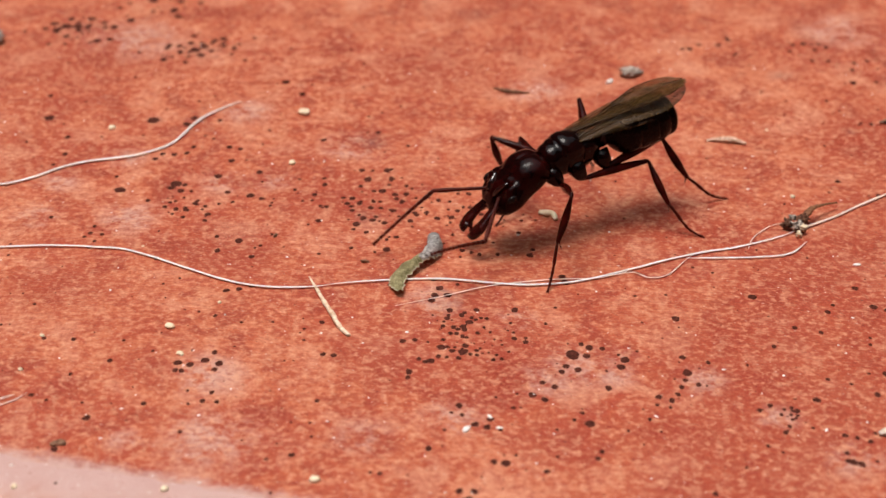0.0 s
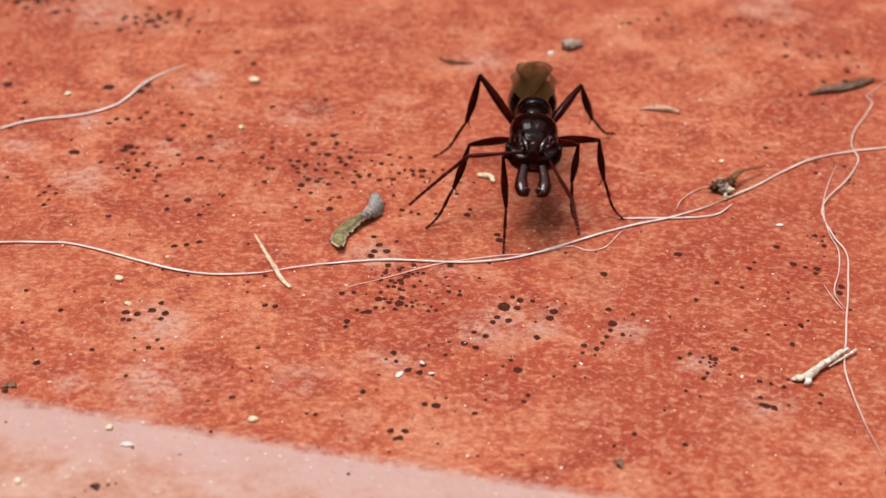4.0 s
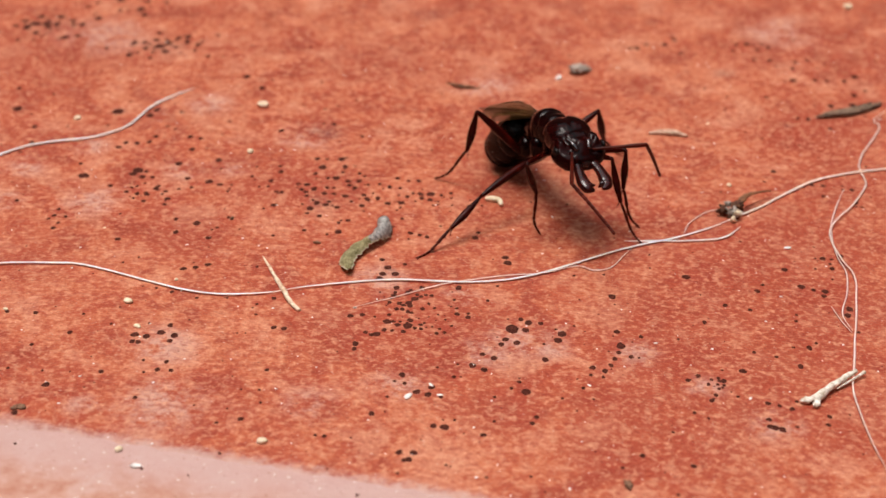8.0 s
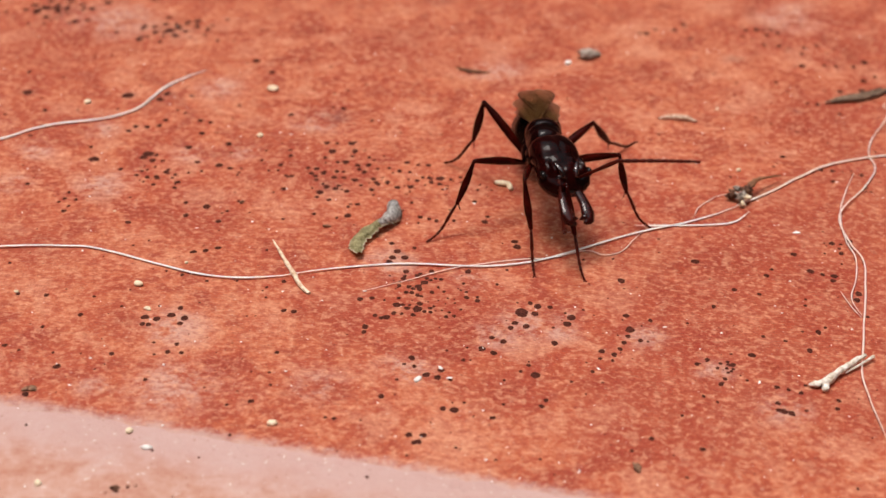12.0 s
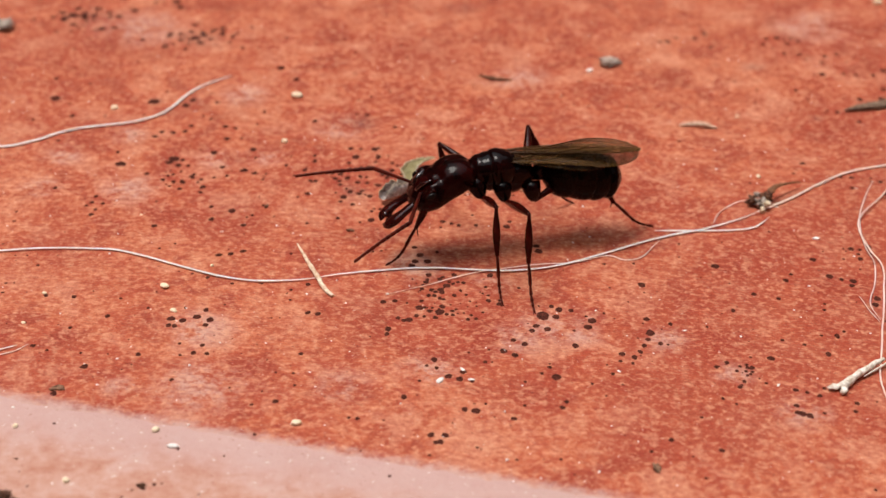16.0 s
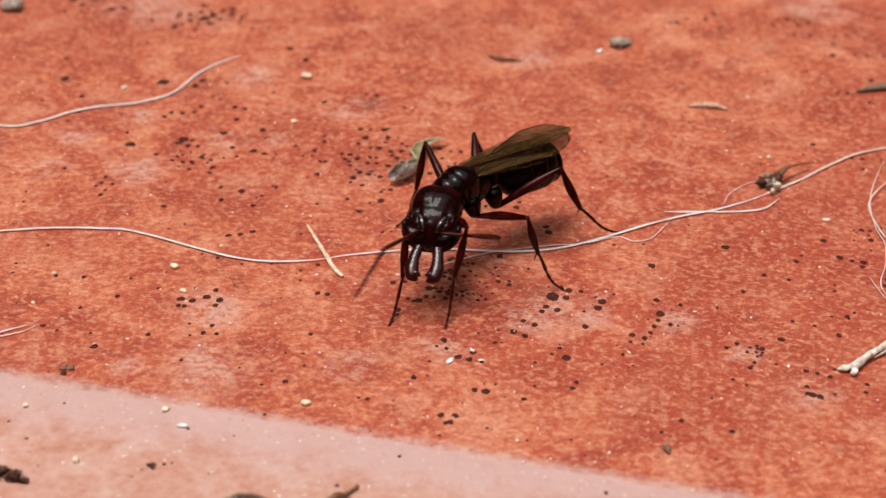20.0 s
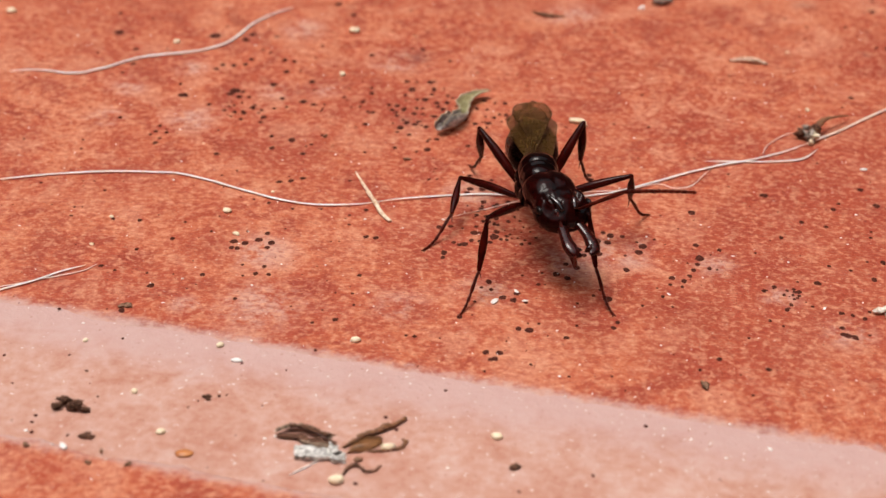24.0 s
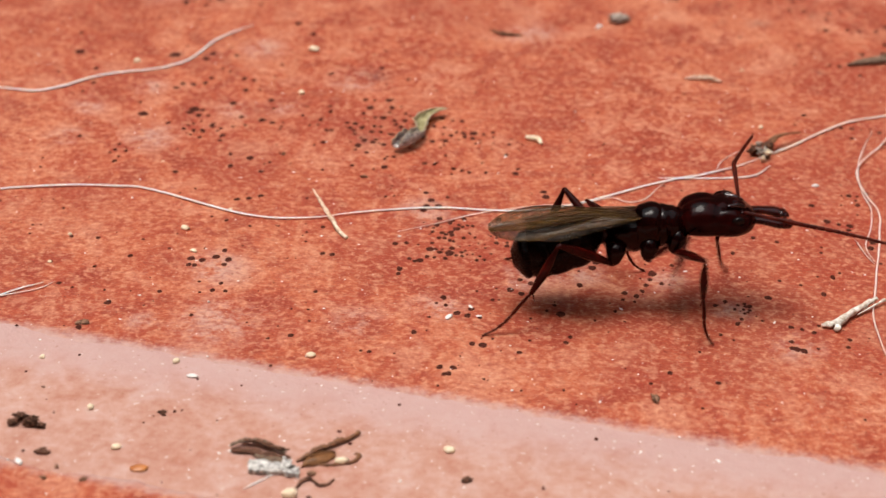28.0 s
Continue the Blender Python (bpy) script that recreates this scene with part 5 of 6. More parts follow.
    for which, (hip, femur, tibia, foot) in LEGS.items():
        thick = 1.12 if which == "hind" else 1.0
        for s, side in ((1, "left"), (-1, "right")):
            h = Vector((hip[0], hip[1] * s, hip[2]))
            bm = bmesh.new()
            top = Vector((h.x + (0.40 if which == "front" else 0.2), h.y * 0.55, h.z + 0.95))
            tube(bm, [top, top.lerp(h, 0.4) + Vector((0.06, 0.10 * s, 0)), top.lerp(h, 0.8), h], [0.46, 0.46, 0.34, 0.20], 14)
            part("coxa", bm, SHELL_BODY, ant)
            a = limb("femur", femur, tuple(thick * r for r in (0.10, 0.15, 0.20, 0.22, 0.20, 0.155, 0.10)), SHELL_LEG, ant, 10, 1.0, 0.06)
            b = limb("tibia", tibia, tuple(thick * r for r in (0.08, 0.115, 0.17, 0.20, 0.19, 0.14, 0.10)), SHELL_LEG, ant, 10, 1.0, -0.04)
            bm = bmesh.new()
            tube(bm, [(tibia * 0.95, 0, -0.02), (tibia + 0.18, 0.05, -0.22), (tibia + 0.32, 0.08, -0.34)], [0.04, 0.03, 0.008], 5)
            part("spur", bm, SHELL_FEELER, b)
            c = tarsus(foot, ant)
            limbs[which, side] = (h, femur, tibia, foot, a, b, c)
    return ant, head, gaster, feelers, limbs


ANT, HEAD, TAIL, FEELERS, LEG_PARTS = build_ant()

# ---- motions ----
TRACKS = {}


def stance(t, **values):
    """What the ant's parts do at t seconds: body (x, y, z, yaw, pitch), head (yaw, pitch), feet (x, y), feelers (bearing and rise of shaft and whip)."""
    for key, value in values.items():
        TRACKS.setdefault(key, []).append((t, value))


def knees(t, **values):
    stance(t, **{key + "_knee": (value,) for key, value in values.items()})


def value_at(key, t):
    """A value between its stances, on a straight line."""
    rows = TRACKS[key]
    if t <= rows[0][0]:
        return np.array(rows[0][1], float)
    for (a, p), (b, q) in zip(rows, rows[1:]):
        if t <= b:
            return np.array(p, float) + (np.array(q, float) - np.array(p, float)) * (t - a) / (b - a)
    return np.array(rows[-1][1], float)


def foot_at(key, t, phase):
    """A foot stays put, and swings over in a short step between two stances."""
    rows = TRACKS[key]
    if t <= rows[0][0]:
        return Vector((*rows[0][1], 0))
    for (a, p), (b, q) in zip(rows, rows[1:]):
        if t <= b:
            span = b - a
            window = min(span, 0.34)
            begin = a + (span - window) * phase
            u = min(1.0, max(0.0, (t - begin) / window))
            u = u * u * (3 - 2 * u)
            p, q = Vector((*p, 0)), Vector((*q, 0))
            step = p.lerp(q, u)
            step.z = 0.9 * min(1.0, (q - p).length / 3.0) * math.sin(math.pi * u)
            return step
    return Vector((*rows[-1][1], 0))


def aimed(origin, way, up):
    """A pose with x along the way and z near up."""
    x = way.normalized()
    y = up.cross(x)
    y = y.normalized() if y.length > 1e-4 else Vector((0, 1, 0)).cross(x).normalized()
    z = x.cross(y)
    m = Matrix((x, y, z)).transposed().to_4x4()
    m.translation = origin * MM
    return m


def polar(bearing, rise):
    a, e = radians(bearing), radians(rise)
    return Vector((math.cos(a) * math.cos(e), math.sin(a) * math.cos(e), math.sin(e)))


def walk_ant():
    times = [k / 10 for k in range(281)]
    bodies, heads, tails = [], [], []
    legs = {key: ([], [], []) for key in LEG_PARTS}
    whips = {key: ([], []) for key in FEELERS}
    phases = {("front", "left"): 0.3, ("middle", "right"): 0.3, ("hind", "left"): 0.3}
    for t in times:
        x, y, z, yaw, pitch = value_at("body", t)
        m = pose(x * MM, y * MM, z * MM, 0, -pitch, yaw)
        bodies.append((t, m))
        hy, hp = value_at("head", t)
        tails.append((t, pose(GASTER.x * MM, 0, GASTER.z * MM, 0, -0.55 * max(0.0, pitch), 0)))
        heads.append((t, pose(NECK.x * MM, 0, NECK.z * MM, 0, -hp, hy)))
        back = pose(x, y, z, 0, -pitch, yaw).inverted()
        up = back.to_3x3() @ Vector((0, 0, 1))
        for (which, side), (hip, femur, tibia, foot, *_parts) in LEG_PARTS.items():
            toe = back @ (foot_at(which + "_" + side, t, phases.get((which, side), 0.7)) + Vector((0, 0, 0.05)))
            d = toe - hip
            bend = radians(26)
            lower = math.sqrt(tibia ** 2 + foot ** 2 + 2 * tibia * foot * math.cos(bend))
            if d.length > femur + lower - 0.05:  # a stretched leg straightens at the ankle
                lower = min(tibia + foot - 0.005, d.length - femur + 0.05)
            far = min(max(d.length, abs(femur - lower) + 0.2), femur + lower - 0.02)
            toe = hip + d.normalized() * far
            way = d.normalized()
            splay = up + Vector((0, 1 if side == "left" else -1, 0)) * (0.5 if which == "hind" else 0.15)
            if which == "middle" and abs(toe.y) > 3.0:  # a foot close by folds the knee backwards
                splay -= Vector((1.6, 0, 0)) * max(0.0, 6.0 - d.length) / 3
            rise = (splay - way * splay.dot(way)).normalized()
            rise = Matrix.Rotation(radians(value_at(which + "_" + side + "_knee", t)[0]), 3, way) @ rise
            cos_a = (femur ** 2 + far ** 2 - lower ** 2) / (2 * femur * far)
            knee = hip + way * femur * cos_a + rise * femur * math.sqrt(max(0.0, 1 - cos_a ** 2))
            shin = (toe - knee).normalized()
            inside = (way - shin * way.dot(shin)).normalized() * -1
            cos_k = (tibia ** 2 + lower ** 2 - foot ** 2) / (2 * tibia * lower)
            ankle = knee + shin * tibia * cos_k + inside * tibia * math.sqrt(max(0.0, 1 - cos_k ** 2))
            rows = legs[which, side]
            rows[0].append((t, aimed(hip, knee - hip, up)))
            rows[1].append((t, aimed(knee, ankle - knee, up)))
            rows[2].append((t, aimed(ankle, toe - ankle, up)))
        for side in FEELERS:
            b0, e0, b1, e1 = value_at(side + "_feeler", t)
            base = Vector((2.58, 0.52 * (1 if side == "left" else -1), 0.44)) * HEAD_SIZE
            way = polar(b0, e0)
            whips[side][0].append((t, aimed(base, way, Vector((0, 0, 1)))))
            whips[side][1].append((t, aimed(base + way * 2.72, polar(b1, e1), Vector((0, 0, 1)))))
    walk(ANT, bodies)
    walk(HEAD, heads)
    walk(TAIL, tails)
    for key, rows in legs.items():
        for ob, r in zip(LEG_PARTS[key][4:], rows):
            walk(ob, r)
    for side, rows in whips.items():
        for ob, r in zip(FEELERS[side], rows):
            walk(ob, r)


def motions():
    stance(0, body=(5.69, 15.91, 4.61, -147.8, -10.3), head=(-6.2, -23.2), front_left=(4.67, 9.87), front_right=(2.31, 16.22), middle_left=(12.77, 15.49), middle_right=(2.20, 20.40), hind_left=(14.47, 19.63), hind_right=(7.69, 23.07), left_feeler=(44, 1, 31, 47), right_feeler=(-27, 26, 0, -0))
    stance(0.3, body=(5.69, 18.25, 3.73, -138.0, -4.7), head=(21.4, -28.0), front_left=(6.20, 12.74), front_right=(2.31, 16.22), middle_left=(12.77, 15.95), middle_right=(1.90, 20.60), hind_left=(14.53, 19.98), hind_right=(6.50, 25.70), right_feeler=(-18, 34, -14, -18))
    stance(0.6, body=(7.75, 13.97, 4.06, -101.1, 1.8), head=(16.6, -29.3), front_left=(8.43, 7.75), front_right=(5.82, 7.24), middle_left=(13.99, 13.21), middle_right=(2.64, 16.40), hind_left=(14.55, 18.86), hind_right=(3.92, 20.42), left_feeler=(19, 23, 40, -14), right_feeler=(-33, 27, -13, -5))
    stance(1, body=(7.32, 14.69, 4.13, -109.4, 2.1), head=(15.2, -19.3), front_left=(7.93, 8.40), front_right=(5.33, 8.05), middle_left=(13.99, 13.21), middle_right=(2.02, 16.78), hind_left=(14.60, 19.93), hind_right=(3.92, 20.42), right_feeler=(-49, 16, -21, 17))
    stance(1.3, body=(7.07, 16.20, 4.15, -94.9, 6.8), head=(27.0, -15.2), front_left=(7.93, 8.40), front_right=(5.70, 9.37), middle_left=(13.75, 15.28), middle_right=(1.80, 17.05), hind_left=(14.60, 19.93), hind_right=(5.84, 23.89), left_feeler=(85, 38, 80, 36))
    stance(2, body=(7.61, 16.61, 4.20, -88.1, 11.0), head=(37.5, -11.0), front_left=(8.09, 8.31), front_right=(5.70, 9.37), middle_left=(13.75, 15.28), middle_right=(1.80, 17.05), hind_left=(14.78, 19.97), hind_right=(5.84, 23.89), left_feeler=(67, 48, 61, 46))
    stance(3, body=(7.68, 17.06, 4.13, -91.4, 9.8), head=(25.6, -13.9), front_left=(9.98, 9.79), front_right=(5.70, 9.37), middle_left=(13.75, 15.28), middle_right=(1.80, 17.05), hind_left=(12.06, 23.08), hind_right=(5.84, 23.89), left_feeler=(80, 38, 96, 22))
    stance(3.6, body=(8.08, 17.00, 4.21, -82.3, 13.3), head=(27.4, -20.3), front_left=(10.19, 9.74), front_right=(5.70, 9.37), middle_left=(13.75, 15.28), middle_right=(1.80, 17.05), hind_left=(12.03, 24.31), hind_right=(1.85, 19.91), left_feeler=(18, 48, 51, 22), right_feeler=(-28, -29, 9, -9))
    stance(4, body=(7.26, 16.25, 4.43, -92.8, 10.0), head=(0.9, -23.3), front_left=(9.60, 12.52), front_right=(5.70, 9.37), middle_left=(12.02, 13.23), middle_right=(1.89, 11.88), hind_left=(12.34, 23.14), hind_right=(2.20, 19.73), left_feeler=(36, -28, 3, 20), right_feeler=(-79, 1, -72, -38))
    stance(4.3, body=(6.20, 16.89, 4.21, -116.5, 9.8), head=(6.5, -21.1), front_left=(12.85, 16.52), front_right=(3.28, 12.62), middle_left=(12.56, 13.08), middle_right=(1.89, 11.88), hind_left=(12.34, 23.14), hind_right=(1.85, 19.91), left_feeler=(82, 15, 78, 7), right_feeler=(-65, -3, -44, -24))
    stance(4.5, body=(6.42, 16.96, 4.27, -114.4, 12.2), head=(12.3, -28.1), front_left=(10.69, 14.15), front_right=(3.89, 13.38), middle_left=(12.56, 13.08), middle_right=(1.89, 11.88), hind_left=(12.34, 23.14), hind_right=(1.85, 19.91), left_feeler=(86, 23, -12, 2), right_feeler=(-58, -19, 3, -43))
    stance(5.5, front_left=(9.88, 12.10), front_right=(3.10, 12.61), middle_left=(12.49, 17.52), middle_right=(3.05, 17.32), hind_left=(11.50, 23.01), hind_right=(2.28, 23.10))
    stance(6.5, body=(7.28, 17.32, 4.23, -74.2, 22.9), head=(5.0, -36.4), front_left=(9.46, 9.65), front_right=(7.42, 15.85), middle_left=(12.56, 13.08), middle_right=(1.01, 11.08), hind_left=(12.34, 23.14), hind_right=(1.85, 19.91), left_feeler=(35, 35, 8, 38))
    stance(7, body=(7.48, 17.11, 4.19, -68.7, 20.5), head=(7.2, -43.1), front_left=(10.56, 12.88), front_right=(8.31, 12.83), middle_left=(12.43, 13.31), middle_right=(1.18, 11.24), hind_left=(12.34, 23.14), hind_right=(1.85, 19.91), left_feeler=(72, 29, 44, 5), right_feeler=(-14, -3, 18, -8))
    stance(7.5, body=(7.47, 17.30, 4.30, -67.3, 22.2), head=(0.5, -32.4), front_left=(10.56, 12.88), front_right=(6.98, 12.58), middle_left=(12.56, 13.08), middle_right=(1.01, 11.08), hind_left=(12.62, 23.55), hind_right=(1.85, 19.91), left_feeler=(65, 13, 110, -53))
    stance(8, body=(7.61, 17.47, 4.47, -65.1, 22.7), head=(-5.5, -30.5), front_left=(12.56, 14.88), front_right=(7.30, 13.94), middle_left=(12.56, 13.08), middle_right=(1.01, 11.08), hind_left=(12.62, 23.55), hind_right=(1.85, 19.91), left_feeler=(68, 10, 128, -52))
    stance(9, body=(7.50, 17.33, 4.31, -63.1, 22.0), head=(-11.6, -32.5), front_left=(8.97, 11.96), front_right=(7.99, 15.75), middle_left=(12.49, 13.48), middle_right=(1.01, 11.08), hind_left=(12.62, 23.55), hind_right=(1.85, 19.91), left_feeler=(48, 28, -0, 32))
    stance(10, body=(7.43, 16.97, 4.17, -65.0, 19.3), head=(-3.6, -27.2), front_left=(8.97, 11.96), front_right=(7.52, 14.81), middle_left=(12.56, 13.08), middle_right=(1.01, 11.08), hind_left=(12.62, 23.55), hind_right=(1.85, 19.91), left_feeler=(73, 28, 106, -8))
    stance(10.6, body=(7.60, 16.88, 4.22, -63.2, 18.9), head=(-17.2, -32.0), front_left=(8.97, 11.96), front_right=(7.54, 14.41), middle_left=(12.56, 13.08), middle_right=(1.01, 11.08), hind_left=(12.62, 23.55), hind_right=(1.85, 19.91), left_feeler=(30, 25, 4, 14), right_feeler=(-47, 9, -16, 11))
    stance(11, body=(7.34, 15.68, 4.22, -71.3, 12.7), head=(-35.7, -37.8), front_left=(9.81, 12.00), front_right=(6.12, 8.95), middle_left=(12.56, 13.08), middle_right=(1.01, 11.08), hind_left=(12.62, 23.55), hind_right=(1.66, 20.01), left_feeler=(22, 0, -16, -28), right_feeler=(-58, 28, -51, -6))
    stance(11.5, body=(6.73, 15.10, 4.06, -97.6, 10.1), head=(-35.5, -38.0), front_left=(8.78, 7.62), front_right=(2.87, 10.68), middle_left=(12.56, 13.08), middle_right=(1.01, 11.08), hind_left=(12.62, 23.55), hind_right=(1.85, 19.91), left_feeler=(11, -4, -12, 5), right_feeler=(-52, 23, -38, 14))
    stance(12, body=(6.81, 15.14, 4.14, -88.4, 13.5), head=(22.5, -33.8), front_left=(8.78, 7.62), front_right=(6.32, 7.91), middle_left=(12.56, 13.08), middle_right=(1.01, 11.08), hind_left=(12.60, 23.12), hind_right=(1.85, 19.91), left_feeler=(38, 58, 65, 21), right_feeler=(-7, -27, -40, 50))
    stance(12.3, body=(6.93, 14.95, 4.13, -77.2, 13.0), head=(31.8, -27.7), front_left=(8.78, 7.62), front_right=(6.37, 7.10), middle_left=(12.56, 13.08), middle_right=(1.01, 11.08), hind_left=(12.62, 23.55), hind_right=(1.85, 19.91), left_feeler=(95, 12, 47, 32), right_feeler=(0, -7, -16, 24))
    stance(12.5, body=(7.25, 15.60, 4.10, -69.2, 18.0), head=(33.9, -20.2), front_left=(9.95, 11.83), front_right=(6.37, 7.10), middle_left=(12.56, 13.08), middle_right=(1.01, 11.08), hind_left=(12.62, 23.55), hind_right=(1.85, 19.91), left_feeler=(56, 57, 45, 51), right_feeler=(15, 19, -32, 30))
    stance(13, front_left=(9.60, 9.19), front_right=(2.81, 9.46), middle_left=(12.02, 14.70), middle_right=(2.59, 14.17), hind_left=(10.84, 20.15), hind_right=(1.62, 19.91))
    stance(13.5, front_left=(6.55, 6.84), front_right=(0.41, 9.76), middle_left=(10.94, 10.96), middle_right=(2.06, 14.17), hind_left=(11.98, 16.44), hind_right=(3.41, 19.84))
    stance(14, front_left=(3.34, 5.43), front_right=(-1.17, 10.51), middle_left=(8.99, 7.50), middle_right=(2.08, 13.93), hind_left=(12.10, 12.13), hind_right=(5.54, 18.61))
    stance(14.5, body=(3.81, 9.68, 4.77, -161.5, -4.0), head=(-1.3, -21.0), front_left=(3.65, 5.36), front_right=(1.65, 8.81), middle_left=(7.16, 4.59), middle_right=(1.01, 11.08), hind_left=(11.57, 13.85), hind_right=(7.52, 16.19), left_feeler=(22, 19, 2, 4), right_feeler=(-67, 6, -12, 24))
    stance(15, body=(3.68, 10.77, 4.57, -163.2, 0.6), head=(-4.5, -12.9), front_left=(3.65, 5.36), front_right=(1.65, 8.81), middle_left=(7.16, 4.59), middle_right=(0.60, 15.60), hind_left=(11.32, 13.82), hind_right=(7.52, 16.19), left_feeler=(55, 44, 35, 51), right_feeler=(-43, 52, -36, 51))
    stance(16, body=(3.42, 11.16, 4.52, -164.0, 4.5), head=(1.8, -27.6), front_left=(3.65, 5.36), front_right=(-2.11, 8.94), middle_left=(5.19, 4.73), middle_right=(0.60, 16.30), hind_left=(11.57, 13.85), hind_right=(7.52, 16.19), left_feeler=(64, 6, 34, 15), right_feeler=(-58, 10, -11, 21))
    stance(17, body=(3.30, 11.01, 4.44, -164.1, 3.2), head=(1.3, -25.2), front_left=(3.65, 5.36), front_right=(-2.43, 8.85), middle_left=(5.19, 4.73), middle_right=(0.60, 16.30), hind_left=(11.86, 13.76), hind_right=(7.52, 16.19), left_feeler=(26, 2, -2, 6), right_feeler=(-52, 3, -0, 4))
    stance(18, body=(3.31, 11.83, 4.16, -158.9, 5.1), head=(28.6, -28.0), front_left=(3.65, 5.36), front_right=(-2.43, 8.85), middle_left=(5.19, 4.73), middle_right=(0.60, 16.30), hind_left=(11.57, 13.85), hind_right=(7.52, 16.19), left_feeler=(23, -26, 76, 64), right_feeler=(-9, 51, -29, 14))
    stance(18.5, body=(3.44, 11.91, 4.10, -149.9, 8.9), head=(40.2, -24.0), front_left=(3.65, 5.36), front_right=(-2.43, 8.85), middle_left=(5.19, 4.73), middle_right=(0.60, 16.30), hind_left=(11.57, 13.85), hind_right=(5.71, 19.01), right_feeler=(-64, 24, -15, 43))
    stance(19, body=(3.52, 11.71, 4.07, -143.2, 10.2), head=(31.9, -28.6), front_left=(3.65, 5.36), front_right=(-2.43, 8.85), middle_left=(5.19, 4.73), middle_right=(0.60, 16.30), hind_left=(11.57, 13.85), hind_right=(5.71, 19.01), left_feeler=(46, 21, 20, 29), right_feeler=(-33, 12, -2, 12))
    stance(19.5, body=(3.04, 11.40, 3.96, -149.0, 6.7), head=(16.1, -30.7), front_left=(2.34, 7.59), front_right=(-2.43, 8.85), middle_left=(5.19, 4.73), middle_right=(0.60, 16.30), hind_left=(11.57, 13.85), hind_right=(5.71, 19.01), left_feeler=(11, -18, -13, -13), right_feeler=(1, 38, -15, -11))
    stance(19.8, body=(1.34, 8.05, 4.34, -144.5, -0.3), head=(15.0, -29.9), front_left=(0.50, 1.39), front_right=(-1.88, 2.46), middle_left=(5.19, 4.73), middle_right=(-2.11, 11.03), hind_left=(9.20, 10.94), hind_right=(2.99, 15.37), right_feeler=(-79, -39, 21, 39))
    stance(20, body=(1.10, 7.69, 4.23, -135.1, 1.3), head=(36.7, -20.1), front_left=(0.50, 1.39), front_right=(-2.12, 1.44), middle_left=(6.12, 5.11), middle_right=(-2.22, 10.84), hind_left=(9.20, 10.94), hind_right=(2.99, 15.37), left_feeler=(89, 5, -17, 50), right_feeler=(-26, 24, -8, 17))
    stance(20.3, body=(2.00, 8.33, 4.11, -91.6, 11.7), head=(24.5, -18.6), front_left=(6.14, 5.15), front_right=(-2.12, 1.44), middle_left=(7.05, 3.34), middle_right=(-3.91, 12.03), hind_left=(9.20, 10.94), hind_right=(-0.84, 11.93), left_feeler=(86, 36, 104, 23))
    stance(20.6, body=(2.37, 7.80, 4.15, -66.5, 15.6), head=(23.4, -18.5), front_left=(6.16, 1.53), front_right=(-2.12, 1.44), middle_left=(9.83, 11.61), middle_right=(-2.77, 3.03), hind_left=(9.20, 10.94), hind_right=(-0.84, 11.93), left_feeler=(69, 50, 59, 46), right_feeler=(24, 16, -28, 34))
    stance(21, body=(2.88, 7.42, 4.20, -65.0, 16.3), head=(29.4, -19.2), front_left=(6.05, 1.74), front_right=(3.29, -0.81), middle_left=(8.61, 7.45), middle_right=(-2.57, 3.15), hind_left=(4.17, 14.59), hind_right=(-0.84, 11.93), left_feeler=(81, 1, 25, 2), right_feeler=(-44, -13, -27, -5))
    stance(21.5, body=(2.96, 7.34, 4.11, -64.9, 16.8), head=(13.7, -23.1), front_left=(6.16, 1.53), front_right=(3.29, -0.81), middle_left=(8.61, 7.45), middle_right=(-2.77, 3.03), hind_left=(4.17, 14.59), hind_right=(-0.84, 11.93), left_feeler=(4, 32, 4, 14), right_feeler=(-39, -42, -46, 22))
    stance(22.1, front_left=(7.57, 2.92), front_right=(1.10, 0.82), middle_left=(7.93, 8.92), middle_right=(-0.73, 5.17), hind_left=(4.94, 13.63), hind_right=(-3.63, 10.22))
    stance(22.8, front_left=(6.88, 1.22), front_right=(0.17, 0.08), middle_left=(8.11, 7.10), middle_right=(-1.01, 4.65), hind_left=(5.83, 12.20), hind_right=(-3.14, 10.07))
    stance(23.5, body=(2.60, 4.33, 3.86, -88.8, 4.6), head=(23.8, -16.3), front_left=(6.26, -2.16), front_right=(-0.81, -2.73), middle_left=(8.61, 7.45), middle_right=(-2.77, 3.03), hind_left=(5.54, 10.85), hind_right=(-0.84, 11.93), left_feeler=(60, 47, 54, 47), right_feeler=(3, -28, -34, 48))
    stance(24, body=(2.61, 4.50, 3.82, -86.6, 6.7), head=(22.5, -15.2), front_left=(6.26, -2.16), front_right=(-0.81, -2.73), middle_left=(8.39, 7.33), middle_right=(-2.77, 3.03), hind_left=(5.54, 10.85), hind_right=(-0.84, 11.93), left_feeler=(40, 44, 27, 32), right_feeler=(2, -31, -35, 46))
    stance(25, body=(2.91, 4.32, 3.86, -82.3, 8.1), head=(12.9, -22.4), front_left=(6.26, -2.16), front_right=(-0.81, -2.73), middle_left=(8.61, 7.45), middle_right=(-2.77, 3.03), hind_left=(7.16, 11.48), hind_right=(-2.45, 8.40), left_feeler=(34, 46, 12, 30), right_feeler=(-59, -4, -33, 18))
    stance(25.4, body=(2.88, 3.68, 4.01, -88.4, 5.0), head=(2.2, -29.7), front_left=(6.26, -2.16), front_right=(-0.81, -2.73), middle_left=(8.61, 7.45), middle_right=(-2.77, 3.03), hind_left=(7.56, 8.76), hind_right=(-2.18, 8.60), left_feeler=(25, 12, 4, -31), right_feeler=(-63, 8, -48, -11))
